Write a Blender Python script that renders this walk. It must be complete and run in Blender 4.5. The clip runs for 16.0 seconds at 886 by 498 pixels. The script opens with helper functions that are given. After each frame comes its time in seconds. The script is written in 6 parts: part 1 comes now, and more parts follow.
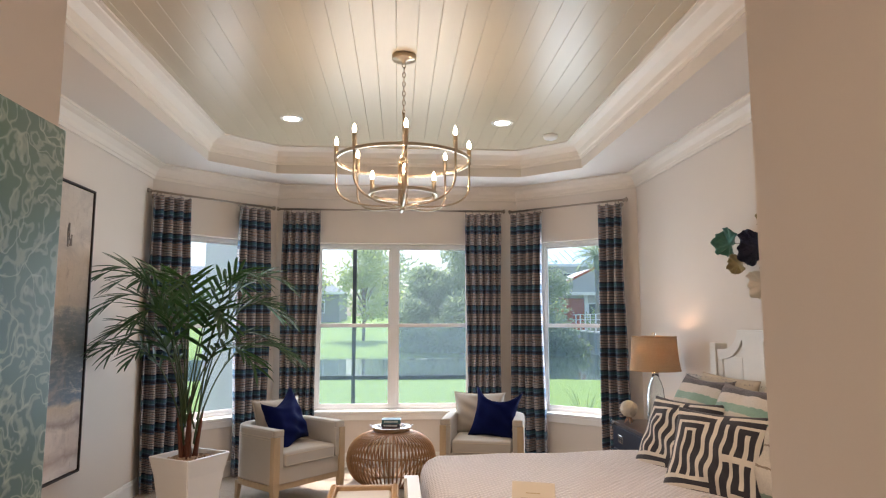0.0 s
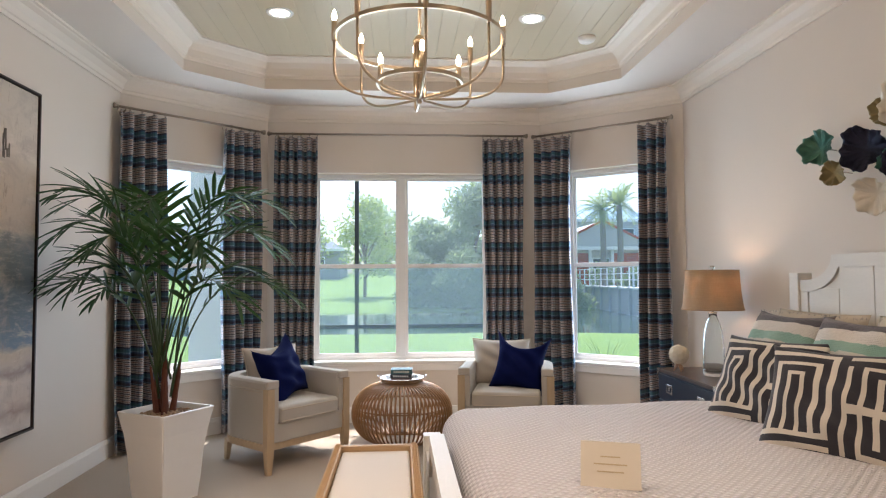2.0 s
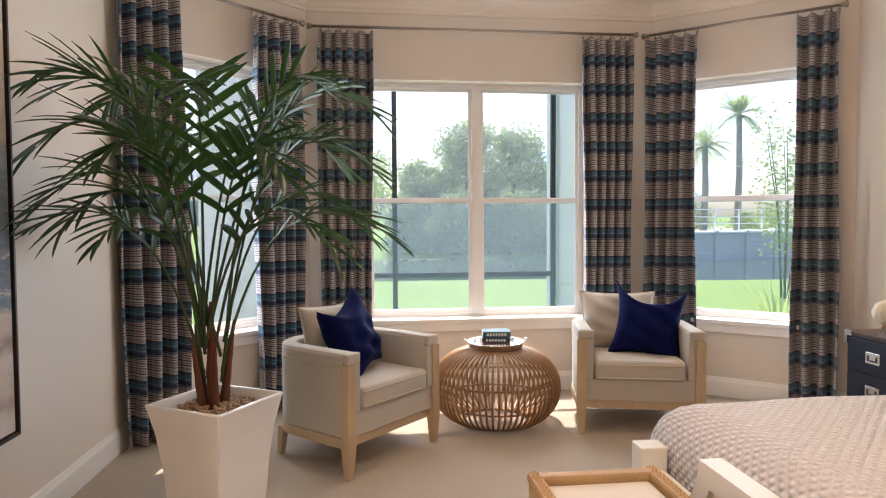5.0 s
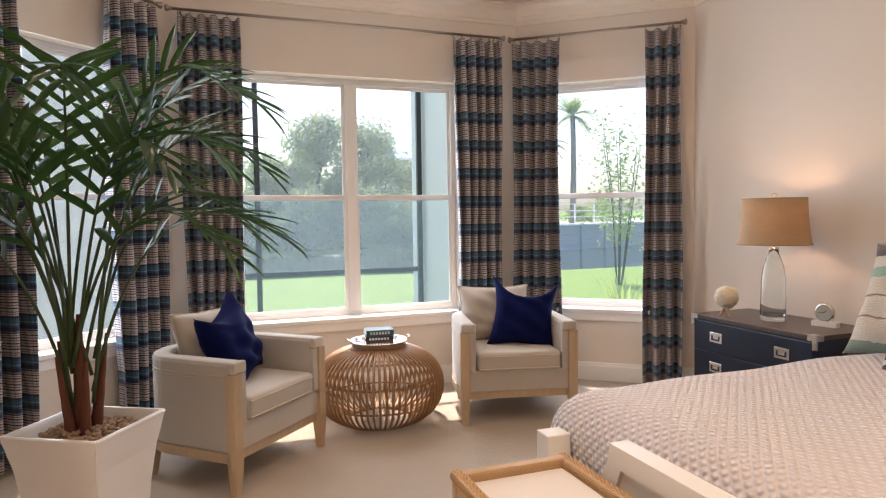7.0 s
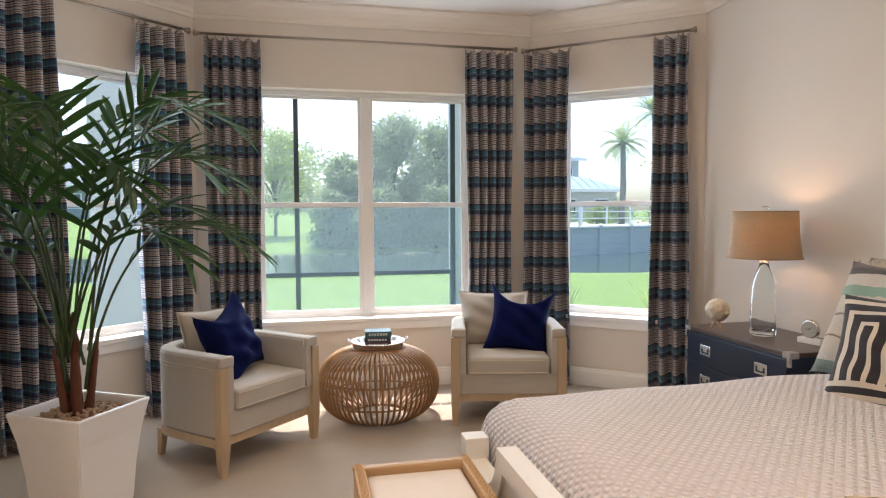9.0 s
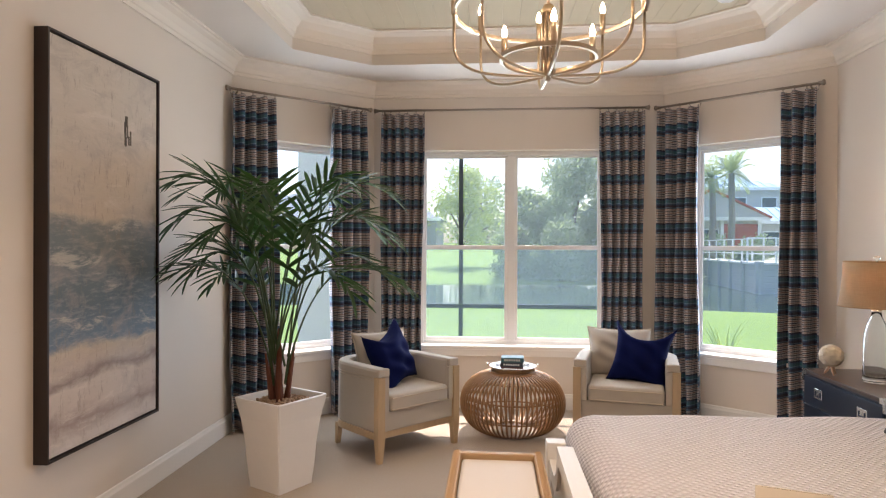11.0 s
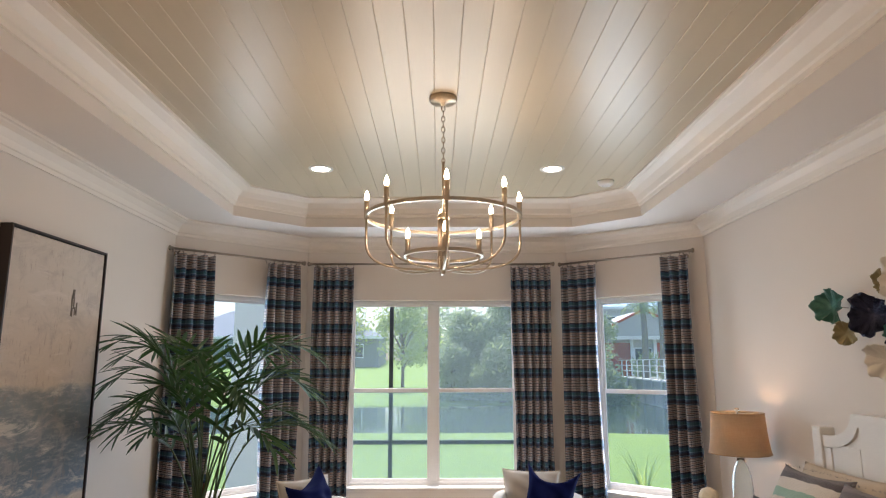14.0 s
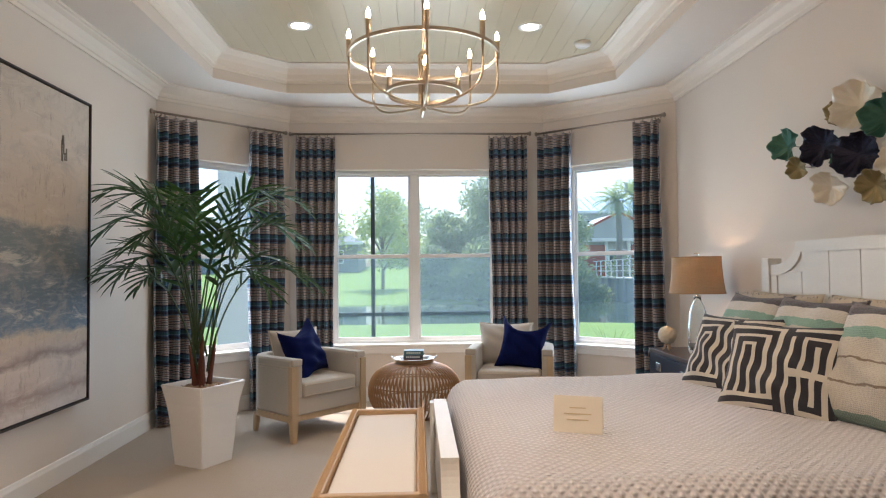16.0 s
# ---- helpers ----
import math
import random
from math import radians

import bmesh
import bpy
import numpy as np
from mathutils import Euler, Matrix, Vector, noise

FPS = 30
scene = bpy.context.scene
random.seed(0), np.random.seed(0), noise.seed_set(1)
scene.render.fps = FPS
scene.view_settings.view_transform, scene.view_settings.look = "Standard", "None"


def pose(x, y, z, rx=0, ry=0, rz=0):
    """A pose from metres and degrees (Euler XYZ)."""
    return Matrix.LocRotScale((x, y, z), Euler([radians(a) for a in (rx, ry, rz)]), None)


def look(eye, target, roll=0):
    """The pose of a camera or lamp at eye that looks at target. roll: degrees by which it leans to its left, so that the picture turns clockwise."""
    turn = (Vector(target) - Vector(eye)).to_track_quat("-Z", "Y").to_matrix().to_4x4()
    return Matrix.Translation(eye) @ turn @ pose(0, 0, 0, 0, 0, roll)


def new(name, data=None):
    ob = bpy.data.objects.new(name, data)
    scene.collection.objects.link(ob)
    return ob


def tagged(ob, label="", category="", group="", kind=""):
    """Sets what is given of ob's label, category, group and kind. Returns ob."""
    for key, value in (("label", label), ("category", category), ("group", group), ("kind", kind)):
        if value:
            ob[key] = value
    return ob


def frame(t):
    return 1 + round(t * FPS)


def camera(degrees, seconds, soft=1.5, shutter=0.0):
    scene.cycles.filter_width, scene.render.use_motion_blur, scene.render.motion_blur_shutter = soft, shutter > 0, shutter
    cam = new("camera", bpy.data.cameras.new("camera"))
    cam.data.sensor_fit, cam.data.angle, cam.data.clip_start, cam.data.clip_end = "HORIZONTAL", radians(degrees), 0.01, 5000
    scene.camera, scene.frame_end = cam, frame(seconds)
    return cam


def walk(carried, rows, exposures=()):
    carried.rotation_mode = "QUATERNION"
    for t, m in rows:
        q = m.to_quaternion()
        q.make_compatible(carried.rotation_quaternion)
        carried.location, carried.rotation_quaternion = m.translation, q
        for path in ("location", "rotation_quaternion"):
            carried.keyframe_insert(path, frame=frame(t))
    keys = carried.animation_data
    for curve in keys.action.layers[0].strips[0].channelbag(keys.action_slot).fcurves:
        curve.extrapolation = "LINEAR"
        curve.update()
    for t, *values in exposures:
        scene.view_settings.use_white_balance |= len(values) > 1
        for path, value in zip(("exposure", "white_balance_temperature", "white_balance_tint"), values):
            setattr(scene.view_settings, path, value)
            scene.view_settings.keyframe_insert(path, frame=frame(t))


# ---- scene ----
cam = camera(69.9, 16.0, soft=1.2)
PATH = [
    (0, (0.184, 0.113, 1.456), (0.321, 2.095, 1.679), -0.0),
    (0.5, (0.194, 0.256, 1.409), (0.34, 2.239, 1.629), -0.1),
    (1, (0.206, 0.442, 1.364), (0.335, 2.425, 1.584), -0.2),
    (1.5, (0.161, 0.663, 1.319), (0.282, 2.651, 1.504), -0.2),
    (2, (0.104, 0.905, 1.284), (0.242, 2.898, 1.377), -0.3),
    (2.5, (0.061, 1.178, 1.279), (0.197, 3.173, 1.309), -0.3),
    (3, (-0.048, 1.416, 1.247), (0.068, 3.413, 1.231), -0.2),
    (3.5, (-0.186, 1.639, 1.228), (-0.068, 3.635, 1.191), -0.2),
    (3.7, (-0.258, 1.734, 1.234), (-0.137, 3.73, 1.191), -0.2),
    (5.8, (-0.787, 2.239, 1.227), (-0.367, 4.192, 1.13), -0.3),
    (6, (-0.824, 2.241, 1.235), (-0.331, 4.177, 1.138), -0.3),
    (6.5, (-0.884, 2.231, 1.25), (-0.256, 4.127, 1.149), -0.5),
    (7, (-0.816, 2.221, 1.25), (-0.138, 4.101, 1.15), -0.8),
    (7.5, (-0.677, 2.179, 1.258), (0.034, 4.046, 1.159), -0.7),
    (8, (-0.593, 2.084, 1.27), (0.129, 3.946, 1.169), -0.5),
    (8.5, (-0.476, 2.0, 1.286), (0.165, 3.892, 1.184), -0.5),
    (9, (-0.334, 1.898, 1.313), (0.091, 3.85, 1.209), -0.3),
    (9.5, (-0.246, 1.712, 1.324), (-0.05, 3.7, 1.221), -0.1),
    (9.7, (-0.207, 1.63, 1.342), (-0.085, 3.623, 1.234), -0.1),
    (11.8, (0.036, 0.899, 1.454), (-0.162, 2.887, 1.548), 0.5),
    (12, (0.047, 0.845, 1.475), (-0.141, 2.833, 1.595), 0.5),
    (12.5, (0.065, 0.748, 1.512), (-0.103, 2.729, 1.728), 0.4),
    (13, (0.1, 0.691, 1.562), (-0.042, 2.673, 1.795), 0.3),
    (13.5, (0.116, 0.659, 1.61), (0.054, 2.64, 1.878), 0.1),
    (14, (0.176, 0.633, 1.66), (0.191, 2.601, 2.013), -0.1),
    (14.5, (0.211, 0.604, 1.608), (0.255, 2.564, 2.003), -0.2),
    (15, (0.188, 0.587, 1.485), (0.254, 2.548, 1.875), -0.2),
    (15.5, (0.153, 0.548, 1.355), (0.235, 2.524, 1.65), -0.4),
    (16, (0.16, 0.484, 1.245), (0.241, 2.481, 1.316), -0.6),
]
walk(cam, [(t, look(eye, target, roll)) for t, eye, target, roll in PATH], exposures=[(0, 1.38, 6700, 19), (1.5, 1.33, 6350, 17), (3.3, 1.5, 6550, 16), (6.4, 1.55, 7450, 27), (8, 1.40, 6750, 20), (9.5, 1.46, 6750, 18), (12.2, 1.42, 7000, 23), (14, 1.25, 6650, 19), (16, 1.33, 6350, 15)])

# ---- world, sun, exposure ----
world = bpy.data.worlds.new("world")
scene.world = world
world.use_nodes = True
wn = world.node_tree
sky = wn.nodes.new("ShaderNodeTexSky")
sky.sky_type, sky.sun_disc = "NISHITA", False
sky.sun_elevation, sky.sun_rotation = radians(65.5), radians(4)
sky.air_density, sky.dust_density = 1.0, 3.0
wn.nodes["Background"].inputs["Strength"].default_value = 0.15
wn.links.new(sky.outputs[0], wn.nodes["Background"].inputs["Color"])
sun = new("sun", bpy.data.lights.new("sun", "SUN"))
sun.data.energy, sun.data.angle, sun.data.color = 3.4, radians(0.5), (1.0, 0.95, 0.87)
sun.matrix_world = look((0.7, 15.0, 21.9), (0, 5.0, 0))


def lamp(name, kind, m, watts, colour, size=0.1, size_y=None, spot=None):
    data = bpy.data.lights.new(name, kind)
    data.energy, data.color = watts, colour
    if kind == "AREA":
        data.size = size
        if size_y:
            data.shape, data.size_y = "RECTANGLE", size_y
    else:
        data.shadow_soft_size = size
    if spot:
        data.spot_size, data.spot_blend = radians(spot), 0.6
    ob = new(name, data)
    ob.matrix_world = m
    return ob


# ---- materials ----
def nodes_of(name):
    m = bpy.data.materials.new(name)
    m.use_nodes = True
    t = m.node_tree
    return m, t, t.nodes["Principled BSDF"]


def add(t, kind, **inputs):
    n = t.nodes.new(kind)
    for key, value in inputs.items():
        n.inputs[key.replace("_", " ")].default_value = value
    return n


def ramp(t, fac, stops, constant=False):
    r = t.nodes.new("ShaderNodeValToRGB")
    r.color_ramp.interpolation = "CONSTANT" if constant else "LINEAR"
    while len(r.color_ramp.elements) < len(stops):
        r.color_ramp.elements.new(0.5)
    for e, (p, c) in zip(r.color_ramp.elements, stops):
        e.position, e.color = p, (*c, 1)
    t.links.new(fac, r.inputs[0])
    return r.outputs[0]


def mixed(t, fac, a, b, mode="MIX"):
    m = t.nodes.new("ShaderNodeMix")
    m.data_type, m.blend_type = "RGBA", mode
    for value, slot in ((fac, 0), (a, 6), (b, 7)):
        if hasattr(value, "is_output"):
            t.links.new(value, m.inputs[slot])
        else:
            m.inputs[slot].default_value = value if slot == 0 else (*value, 1)
    return m.outputs[2]


def bumped(t, b, height, strength, distance=0.01):
    n = t.nodes.new("ShaderNodeBump")
    n.inputs["Strength"].default_value, n.inputs["Distance"].default_value = strength, distance
    t.links.new(height, n.inputs["Height"])
    t.links.new(n.outputs[0], b.inputs["Normal"])
    return n


def coords(t, scale=(1, 1, 1), turn=(0, 0, 0)):
    c = t.nodes.new("ShaderNodeTexCoord")
    m = add(t, "ShaderNodeMapping", Scale=scale, Rotation=turn)
    t.links.new(c.outputs["Object"], m.inputs["Vector"])
    return m.outputs[0]


def noise_of(t, vec, scale, detail=4, rough=0.6, distort=0.0):
    n = add(t, "ShaderNodeTexNoise", Scale=scale, Detail=detail, Roughness=rough, Distortion=distort)
    t.links.new(vec, n.inputs["Vector"])
    return n.outputs["Fac"]


def surface(name, colour, rough=0.5, metal=0.0, vary=0.12, big=1.5, fine=60, bump=0.15, stretch=(1, 1, 1), sheen=0.0, depth=0.003, each=0.0):
    """A plain surface with variation at a large and a fine scale."""
    m, t, b = nodes_of(name)
    v = coords(t, stretch)
    lo, hi = [c * (1 - vary) for c in colour], [min(1, c * (1 + vary * 0.7)) for c in colour]
    c1 = mixed(t, noise_of(t, v, big), lo, hi)
    f = noise_of(t, v, fine, 6)
    c2 = mixed(t, ramp(t, f, [(0.3, (0, 0, 0)), (0.75, (vary * 1.2,) * 3)]), c1, [c * 0.55 for c in colour])
    if each:
        info = t.nodes.new("ShaderNodeObjectInfo")
        c2 = mixed(t, ramp(t, info.outputs["Random"], [(0, (0, 0, 0)), (1, (each,) * 3)]), c2, [c * 0.5 for c in colour])
    t.links.new(c2, b.inputs["Base Color"])
    b.inputs["Roughness"].default_value, b.inputs["Metallic"].default_value = rough, metal
    if sheen:
        b.inputs["Sheen Weight"].default_value = sheen
    if bump:
        bumped(t, b, f, bump, depth)
    return m


def glass(name, colour=(1, 1, 1), rough=0.0, ior=1.45):
    m, t, b = nodes_of(name)
    b.inputs["Base Color"].default_value = (*colour, 1)
    b.inputs["Transmission Weight"].default_value, b.inputs["Roughness"].default_value, b.inputs["IOR"].default_value = 1, rough, ior
    return m


def glow(name, colour, strength):
    m, t, b = nodes_of(name)
    b.inputs["Base Color"].default_value = (*colour, 1)
    b.inputs["Emission Color"].default_value, b.inputs["Emission Strength"].default_value = (*colour, 1), strength
    return m


def striped(name, stops, period, axis=2, rough=0.9, start=0.0, check=0.0, check_scale=0.012, bump=0.3, wobble=0.004):
    """Woven cloth with bands of colour along one axis of the object."""
    m, t, b = nodes_of(name)
    v = coords(t)
    s = t.nodes.new("ShaderNodeSeparateXYZ")
    t.links.new(v, s.inputs[0])
    w = noise_of(t, v, 25, 2)
    off = add(t, "ShaderNodeMath")
    off.operation = "MULTIPLY_ADD"
    t.links.new(w, off.inputs[0])
    off.inputs[1].default_value = wobble
    t.links.new(s.outputs[axis], off.inputs[2])
    d = add(t, "ShaderNodeMath")
    d.operation = "DIVIDE"
    up = add(t, "ShaderNodeMath")
    up.inputs[1].default_value = start
    t.links.new(off.outputs[0], up.inputs[0])
    t.links.new(up.outputs[0], d.inputs[0])
    d.inputs[1].default_value = period
    fr = add(t, "ShaderNodeMath")
    fr.operation = "FRACT"
    t.links.new(d.outputs[0], fr.inputs[0])
    c = ramp(t, fr.outputs[0], stops, True)
    weave = add(t, "ShaderNodeTexWave", Scale=1 / check_scale / 6.283 * 3.14, Distortion=1.5, Detail=1)
    weave.bands_direction = "X" if axis != 0 else "Y"
    t.links.new(v, weave.inputs["Vector"])
    weave2 = add(t, "ShaderNodeTexWave", Scale=1 / check_scale / 6.283 * 3.14, Distortion=1.0, Detail=1)
    weave2.bands_direction = "Z" if axis == 2 else "Y"
    t.links.new(v, weave2.inputs["Vector"])
    both = mixed(t, 1.0, weave.outputs["Color"], weave2.outputs["Color"], "MULTIPLY")
    if check:
        fac = ramp(t, both, [(0.15, (0, 0, 0)), (0.5, (check,) * 3)])
        c = mixed(t, fac, c, (0.30, 0.29, 0.29))
        c = mixed(t, ramp(t, weave.outputs["Color"], [(0.12, (0.42,) * 3), (0.4, (0, 0, 0))]), c, (0.022, 0.026, 0.05))
    c = mixed(t, ramp(t, noise_of(t, v, 180, 3), [(0.35, (0, 0, 0)), (0.8, (0.3,) * 3)]), c, (0.02, 0.02, 0.03))
    t.links.new(c, b.inputs["Base Color"])
    b.inputs["Roughness"].default_value = rough
    b.inputs["Sheen Weight"].default_value = 0.2
    bumped(t, b, both, bump, 0.004)
    return m


WALL = surface("wall_paint", (0.71, 0.64, 0.575), 0.75, vary=0.03, big=0.8, fine=220, bump=0.08, depth=0.001)
CROWNP = surface("warm_moulding_paint", (0.80, 0.725, 0.64), 0.45, vary=0.03, fine=90, bump=0.04, depth=0.001)
WHITE = surface("white_trim_paint", (0.82, 0.80, 0.77), 0.35, vary=0.03, fine=90, bump=0.04, depth=0.001)
CEIL = surface("flat_ceiling_paint", (0.76, 0.70, 0.645), 0.8, vary=0.03, fine=200, bump=0.08, depth=0.001)
PLANK = surface("painted_plank", (0.56, 0.475, 0.345), 0.33, vary=0.06, big=0.7, fine=25, bump=0.06, stretch=(6, 0.5, 6), depth=0.002)
VINYL = surface("white_vinyl", (0.80, 0.80, 0.80), 0.4, vary=0.03, fine=60, bump=0.03, depth=0.001)
BRONZE = surface("dark_bronze", (0.035, 0.04, 0.045), 0.45, 0.4, vary=0.2, fine=40)
STUCCO = surface("stucco", (0.62, 0.66, 0.68), 0.9, vary=0.08, big=0.8, fine=70, bump=0.4, depth=0.004)
ROD = surface("brushed_metal", (0.36, 0.31, 0.26), 0.35, 0.9, vary=0.15, fine=60, bump=0.05)
GOLD = surface("champagne_metal", (0.52, 0.42, 0.305), 0.28, 1.0, vary=0.12, fine=50, bump=0.04)
OAK = surface("limed_oak", (0.52, 0.38, 0.24), 0.5, vary=0.18, big=5, fine=45, bump=0.12, stretch=(9, 9, 0.8), depth=0.002)
LINEN = surface("linen_upholstery", (0.48, 0.43, 0.37), 0.9, vary=0.08, big=4, fine=380, bump=0.35, sheen=0.25, depth=0.002)
PIPING = surface("linen_piping", (0.52, 0.45, 0.36), 0.9, vary=0.08, fine=200)
NAVY = surface("navy_velvet", (0.0025, 0.007, 0.062), 0.9, vary=0.35, big=9, fine=220, bump=0.25)
NAVY.node_tree.nodes["Principled BSDF"].inputs["Specular IOR Level"].default_value = 0.12
RATTAN = surface("rattan_cane", (0.33, 0.17, 0.068), 0.42, vary=0.35, big=12, fine=90, bump=0.2, depth=0.002)
m, t, b = nodes_of("wicker_wrap")
v = coords(t)
strand = add(t, "ShaderNodeTexWave", Scale=70, Distortion=3.0, Detail=2.0)
strand.bands_direction = "DIAGONAL"
t.links.new(v, strand.inputs["Vector"])
c = mixed(t, strand.outputs["Color"], (0.36, 0.21, 0.095), (0.64, 0.45, 0.26))
c = mixed(t, noise_of(t, v, 14, 4), c, mixed(t, 0.55, c, (0.45, 0.28, 0.14)))
t.links.new(c, b.inputs["Base Color"])
b.inputs["Roughness"].default_value = 0.5
bumped(t, b, strand.outputs["Color"], 0.5, 0.004)
WICKER = m
IVORY = surface("white_painted_wood", (0.72, 0.69, 0.64), 0.5, vary=0.08, big=3, fine=35, bump=0.12, stretch=(4, 1, 4), depth=0.002)
LACQUER = surface("navy_lacquer", (0.010, 0.018, 0.040), 0.3, vary=0.2, big=4, fine=60, bump=0.04)
TOPWOOD = surface("dark_brown_top", (0.085, 0.05, 0.035), 0.3, vary=0.3, big=3, fine=50, bump=0.08, stretch=(8, 1, 8))
NICKEL = surface("nickel", (0.72, 0.70, 0.67), 0.25, 1.0, vary=0.06, fine=50, bump=0.03)
POT = surface("white_pot_glaze", (0.80, 0.78, 0.76), 0.35, vary=0.03, fine=30, bump=0.03)
PEBBLE = surface("pebbles", (0.42, 0.27, 0.16), 0.6, vary=0.5, big=25, fine=90, bump=0.2, each=0.5)
STEM = surface("palm_stem", (0.045, 0.085, 0.028), 0.5, vary=0.3, fine=40, stretch=(6, 6, 1))
FIBRE = surface("brown_palm_fibre", (0.15, 0.045, 0.022), 0.8, vary=0.5, big=18, fine=90, bump=0.5, stretch=(5, 5, 0.7), depth=0.006)
QUILTWHITE = surface("bench_cushion", (0.68, 0.62, 0.56), 0.9, vary=0.04, fine=300, bump=0.25, sheen=0.2)
CREAM = surface("cream_cotton", (0.62, 0.55, 0.46), 0.9, vary=0.07, fine=260, bump=0.3, sheen=0.2)
BLACK = surface("black_frame", (0.022, 0.012, 0.009), 0.4, vary=0.2, fine=40)
PAPER = surface("ivory_card", (0.74, 0.66, 0.54), 0.7, vary=0.03, fine=150, bump=0.05)
CORAL = surface("coral_ball", (0.66, 0.58, 0.46), 0.8, vary=0.15, big=30, fine=110, bump=0.9, depth=0.006)
GLASS = glass("lamp_glass", (0.95, 0.985, 0.98), 0.0, 1.3)
PANE = glass("window_glass", (0.79, 0.915, 0.99), 0.0, 1.02)


def leafy(name, colour, rough=0.45, through_=0.35, vary=0.4, big=5, fine=60):
    """A leaf that lets some light through."""
    m = surface(name, colour, rough, vary=vary, big=big, fine=fine, bump=0.1)
    t = m.node_tree
    b = t.nodes["Principled BSDF"]
    tr = t.nodes.new("ShaderNodeBsdfTranslucent")
    tr.inputs["Color"].default_value = (colour[0] * 2.6, colour[1] * 2.3, colour[2] * 1.2, 1)
    mx = t.nodes.new("ShaderNodeMixShader")
    mx.inputs[0].default_value = through_
    t.links.new(b.outputs[0], mx.inputs[1])
    t.links.new(tr.outputs[0], mx.inputs[2])
    t.links.new(mx.outputs[0], t.nodes["Material Output"].inputs["Surface"])
    return m


def mesh_screen(name, colour, cover):
    """Fine insect mesh, too fine to draw wire by wire; its pale colour also lays haze over the view."""
    m, t, b = nodes_of(name)
    b = add(t, "ShaderNodeBsdfTranslucent", Color=(*colour, 1))
    tr = t.nodes.new("ShaderNodeBsdfTransparent")
    w = add(t, "ShaderNodeTexNoise", Scale=3.0)
    t.links.new(coords(t), w.inputs["Vector"])
    mx = t.nodes.new("ShaderNodeMixShader")
    f = ramp(t, w.outputs["Fac"], [(0.2, (cover * 0.85,) * 3), (0.8, (cover * 1.15,) * 3)])
    t.links.new(f, mx.inputs[0])
    t.links.new(tr.outputs[0], mx.inputs[1])
    t.links.new(b.outputs[0], mx.inputs[2])
    t.links.new(mx.outputs[0], t.nodes["Material Output"].inputs["Surface"])
    return m


LEAF = leafy("palm_leaf", (0.018, 0.056, 0.02), 0.35)
SCREEN = mesh_screen("insect_mesh", (0.17, 0.25, 0.31), 0.12)
# Cover and pale blue-grey here put a veil of haze over the garden.
CAGE_HAZE = mesh_screen("cage_haze_mesh", (0.44, 0.52, 0.56), 0.10)


# ---- mesh helpers ----
def link(name, bm, material, parent=None, label="", smooth=False):
    bmesh.ops.recalc_face_normals(bm, faces=bm.faces)
    me = bpy.data.meshes.new(name)
    bm.to_mesh(me)
    bm.free()
    mats = material if isinstance(material, (list, tuple)) else [material]
    for m in mats:
        me.materials.append(m)
    if smooth:
        me.polygons.foreach_set("use_smooth", [True] * len(me.polygons))
    ob = new(name, me)
    if parent:
        ob.parent = parent
    if label:
        ob["label"] = label
    return ob


def part(name, bm, material, parent, label="", smooth=False):
    return link(name, bm, material, parent, label, smooth)


def thing(name, m, label, category, group="", kind=""):
    ob = new(name)
    ob.empty_display_size = 0.1
    ob.matrix_world = m
    return tagged(ob, label, category, group, kind)


def box(bm, x0, y0, z0, x1, y1, z1, bevel=0.0, segs=2, m=None):
    r = bmesh.ops.create_cube(bm, size=1)
    vs = r["verts"]
    bmesh.ops.scale(bm, vec=(abs(x1 - x0), abs(y1 - y0), abs(z1 - z0)), verts=vs)
    bmesh.ops.translate(bm, vec=((x0 + x1) / 2, (y0 + y1) / 2, (z0 + z1) / 2), verts=vs)
    if bevel:
        es = list({e for v in vs for e in v.link_edges})
        r = bmesh.ops.bevel(bm, geom=es, offset=bevel, segments=segs, affect="EDGES", profile=0.6)
        vs = list({v for f in r["faces"] for v in f.verts})
    if m:
        bmesh.ops.transform(bm, matrix=m, verts=vs)
    return bm


def a_box(*a, **k):
    return box(bmesh.new(), *a, **k)


def prism(bm, pts, lo, hi, axis="z", m=None):
    """A flat outline carried from lo to hi along an axis."""
    def at(p, h):
        return {"z": (p[0], p[1], h), "y": (p[0], h, p[1]), "x": (h, p[0], p[1])}[axis]
    a = [bm.verts.new(at(p, lo)) for p in pts]
    b = [bm.verts.new(at(p, hi)) for p in pts]
    n = len(pts)
    bm.faces.new(a)
    bm.faces.new(b[::-1])
    for i in range(n):
        bm.faces.new((a[i], b[i], b[(i + 1) % n], a[(i + 1) % n]))
    if m:
        bmesh.ops.transform(bm, matrix=m, verts=a + b)
    return bm


def lathe(bm, prof, segs=32, m=None, cap=True):
    rings = []
    for r, z in prof:
        rings.append([bm.verts.new((r * math.cos(2 * math.pi * i / segs), r * math.sin(2 * math.pi * i / segs), z)) for i in range(segs)])
    for a, b in zip(rings, rings[1:]):
        for i in range(segs):
            j = (i + 1) % segs
            bm.faces.new((a[i], a[j], b[j], b[i]))
    for ring, rad in ((rings[0], prof[0][0]), (rings[-1], prof[-1][0])):
        if rad > 1e-4 and cap:
            bm.faces.new(ring)
    if m:
        bmesh.ops.transform(bm, matrix=m, verts=[v for r in rings for v in r])
    return bm


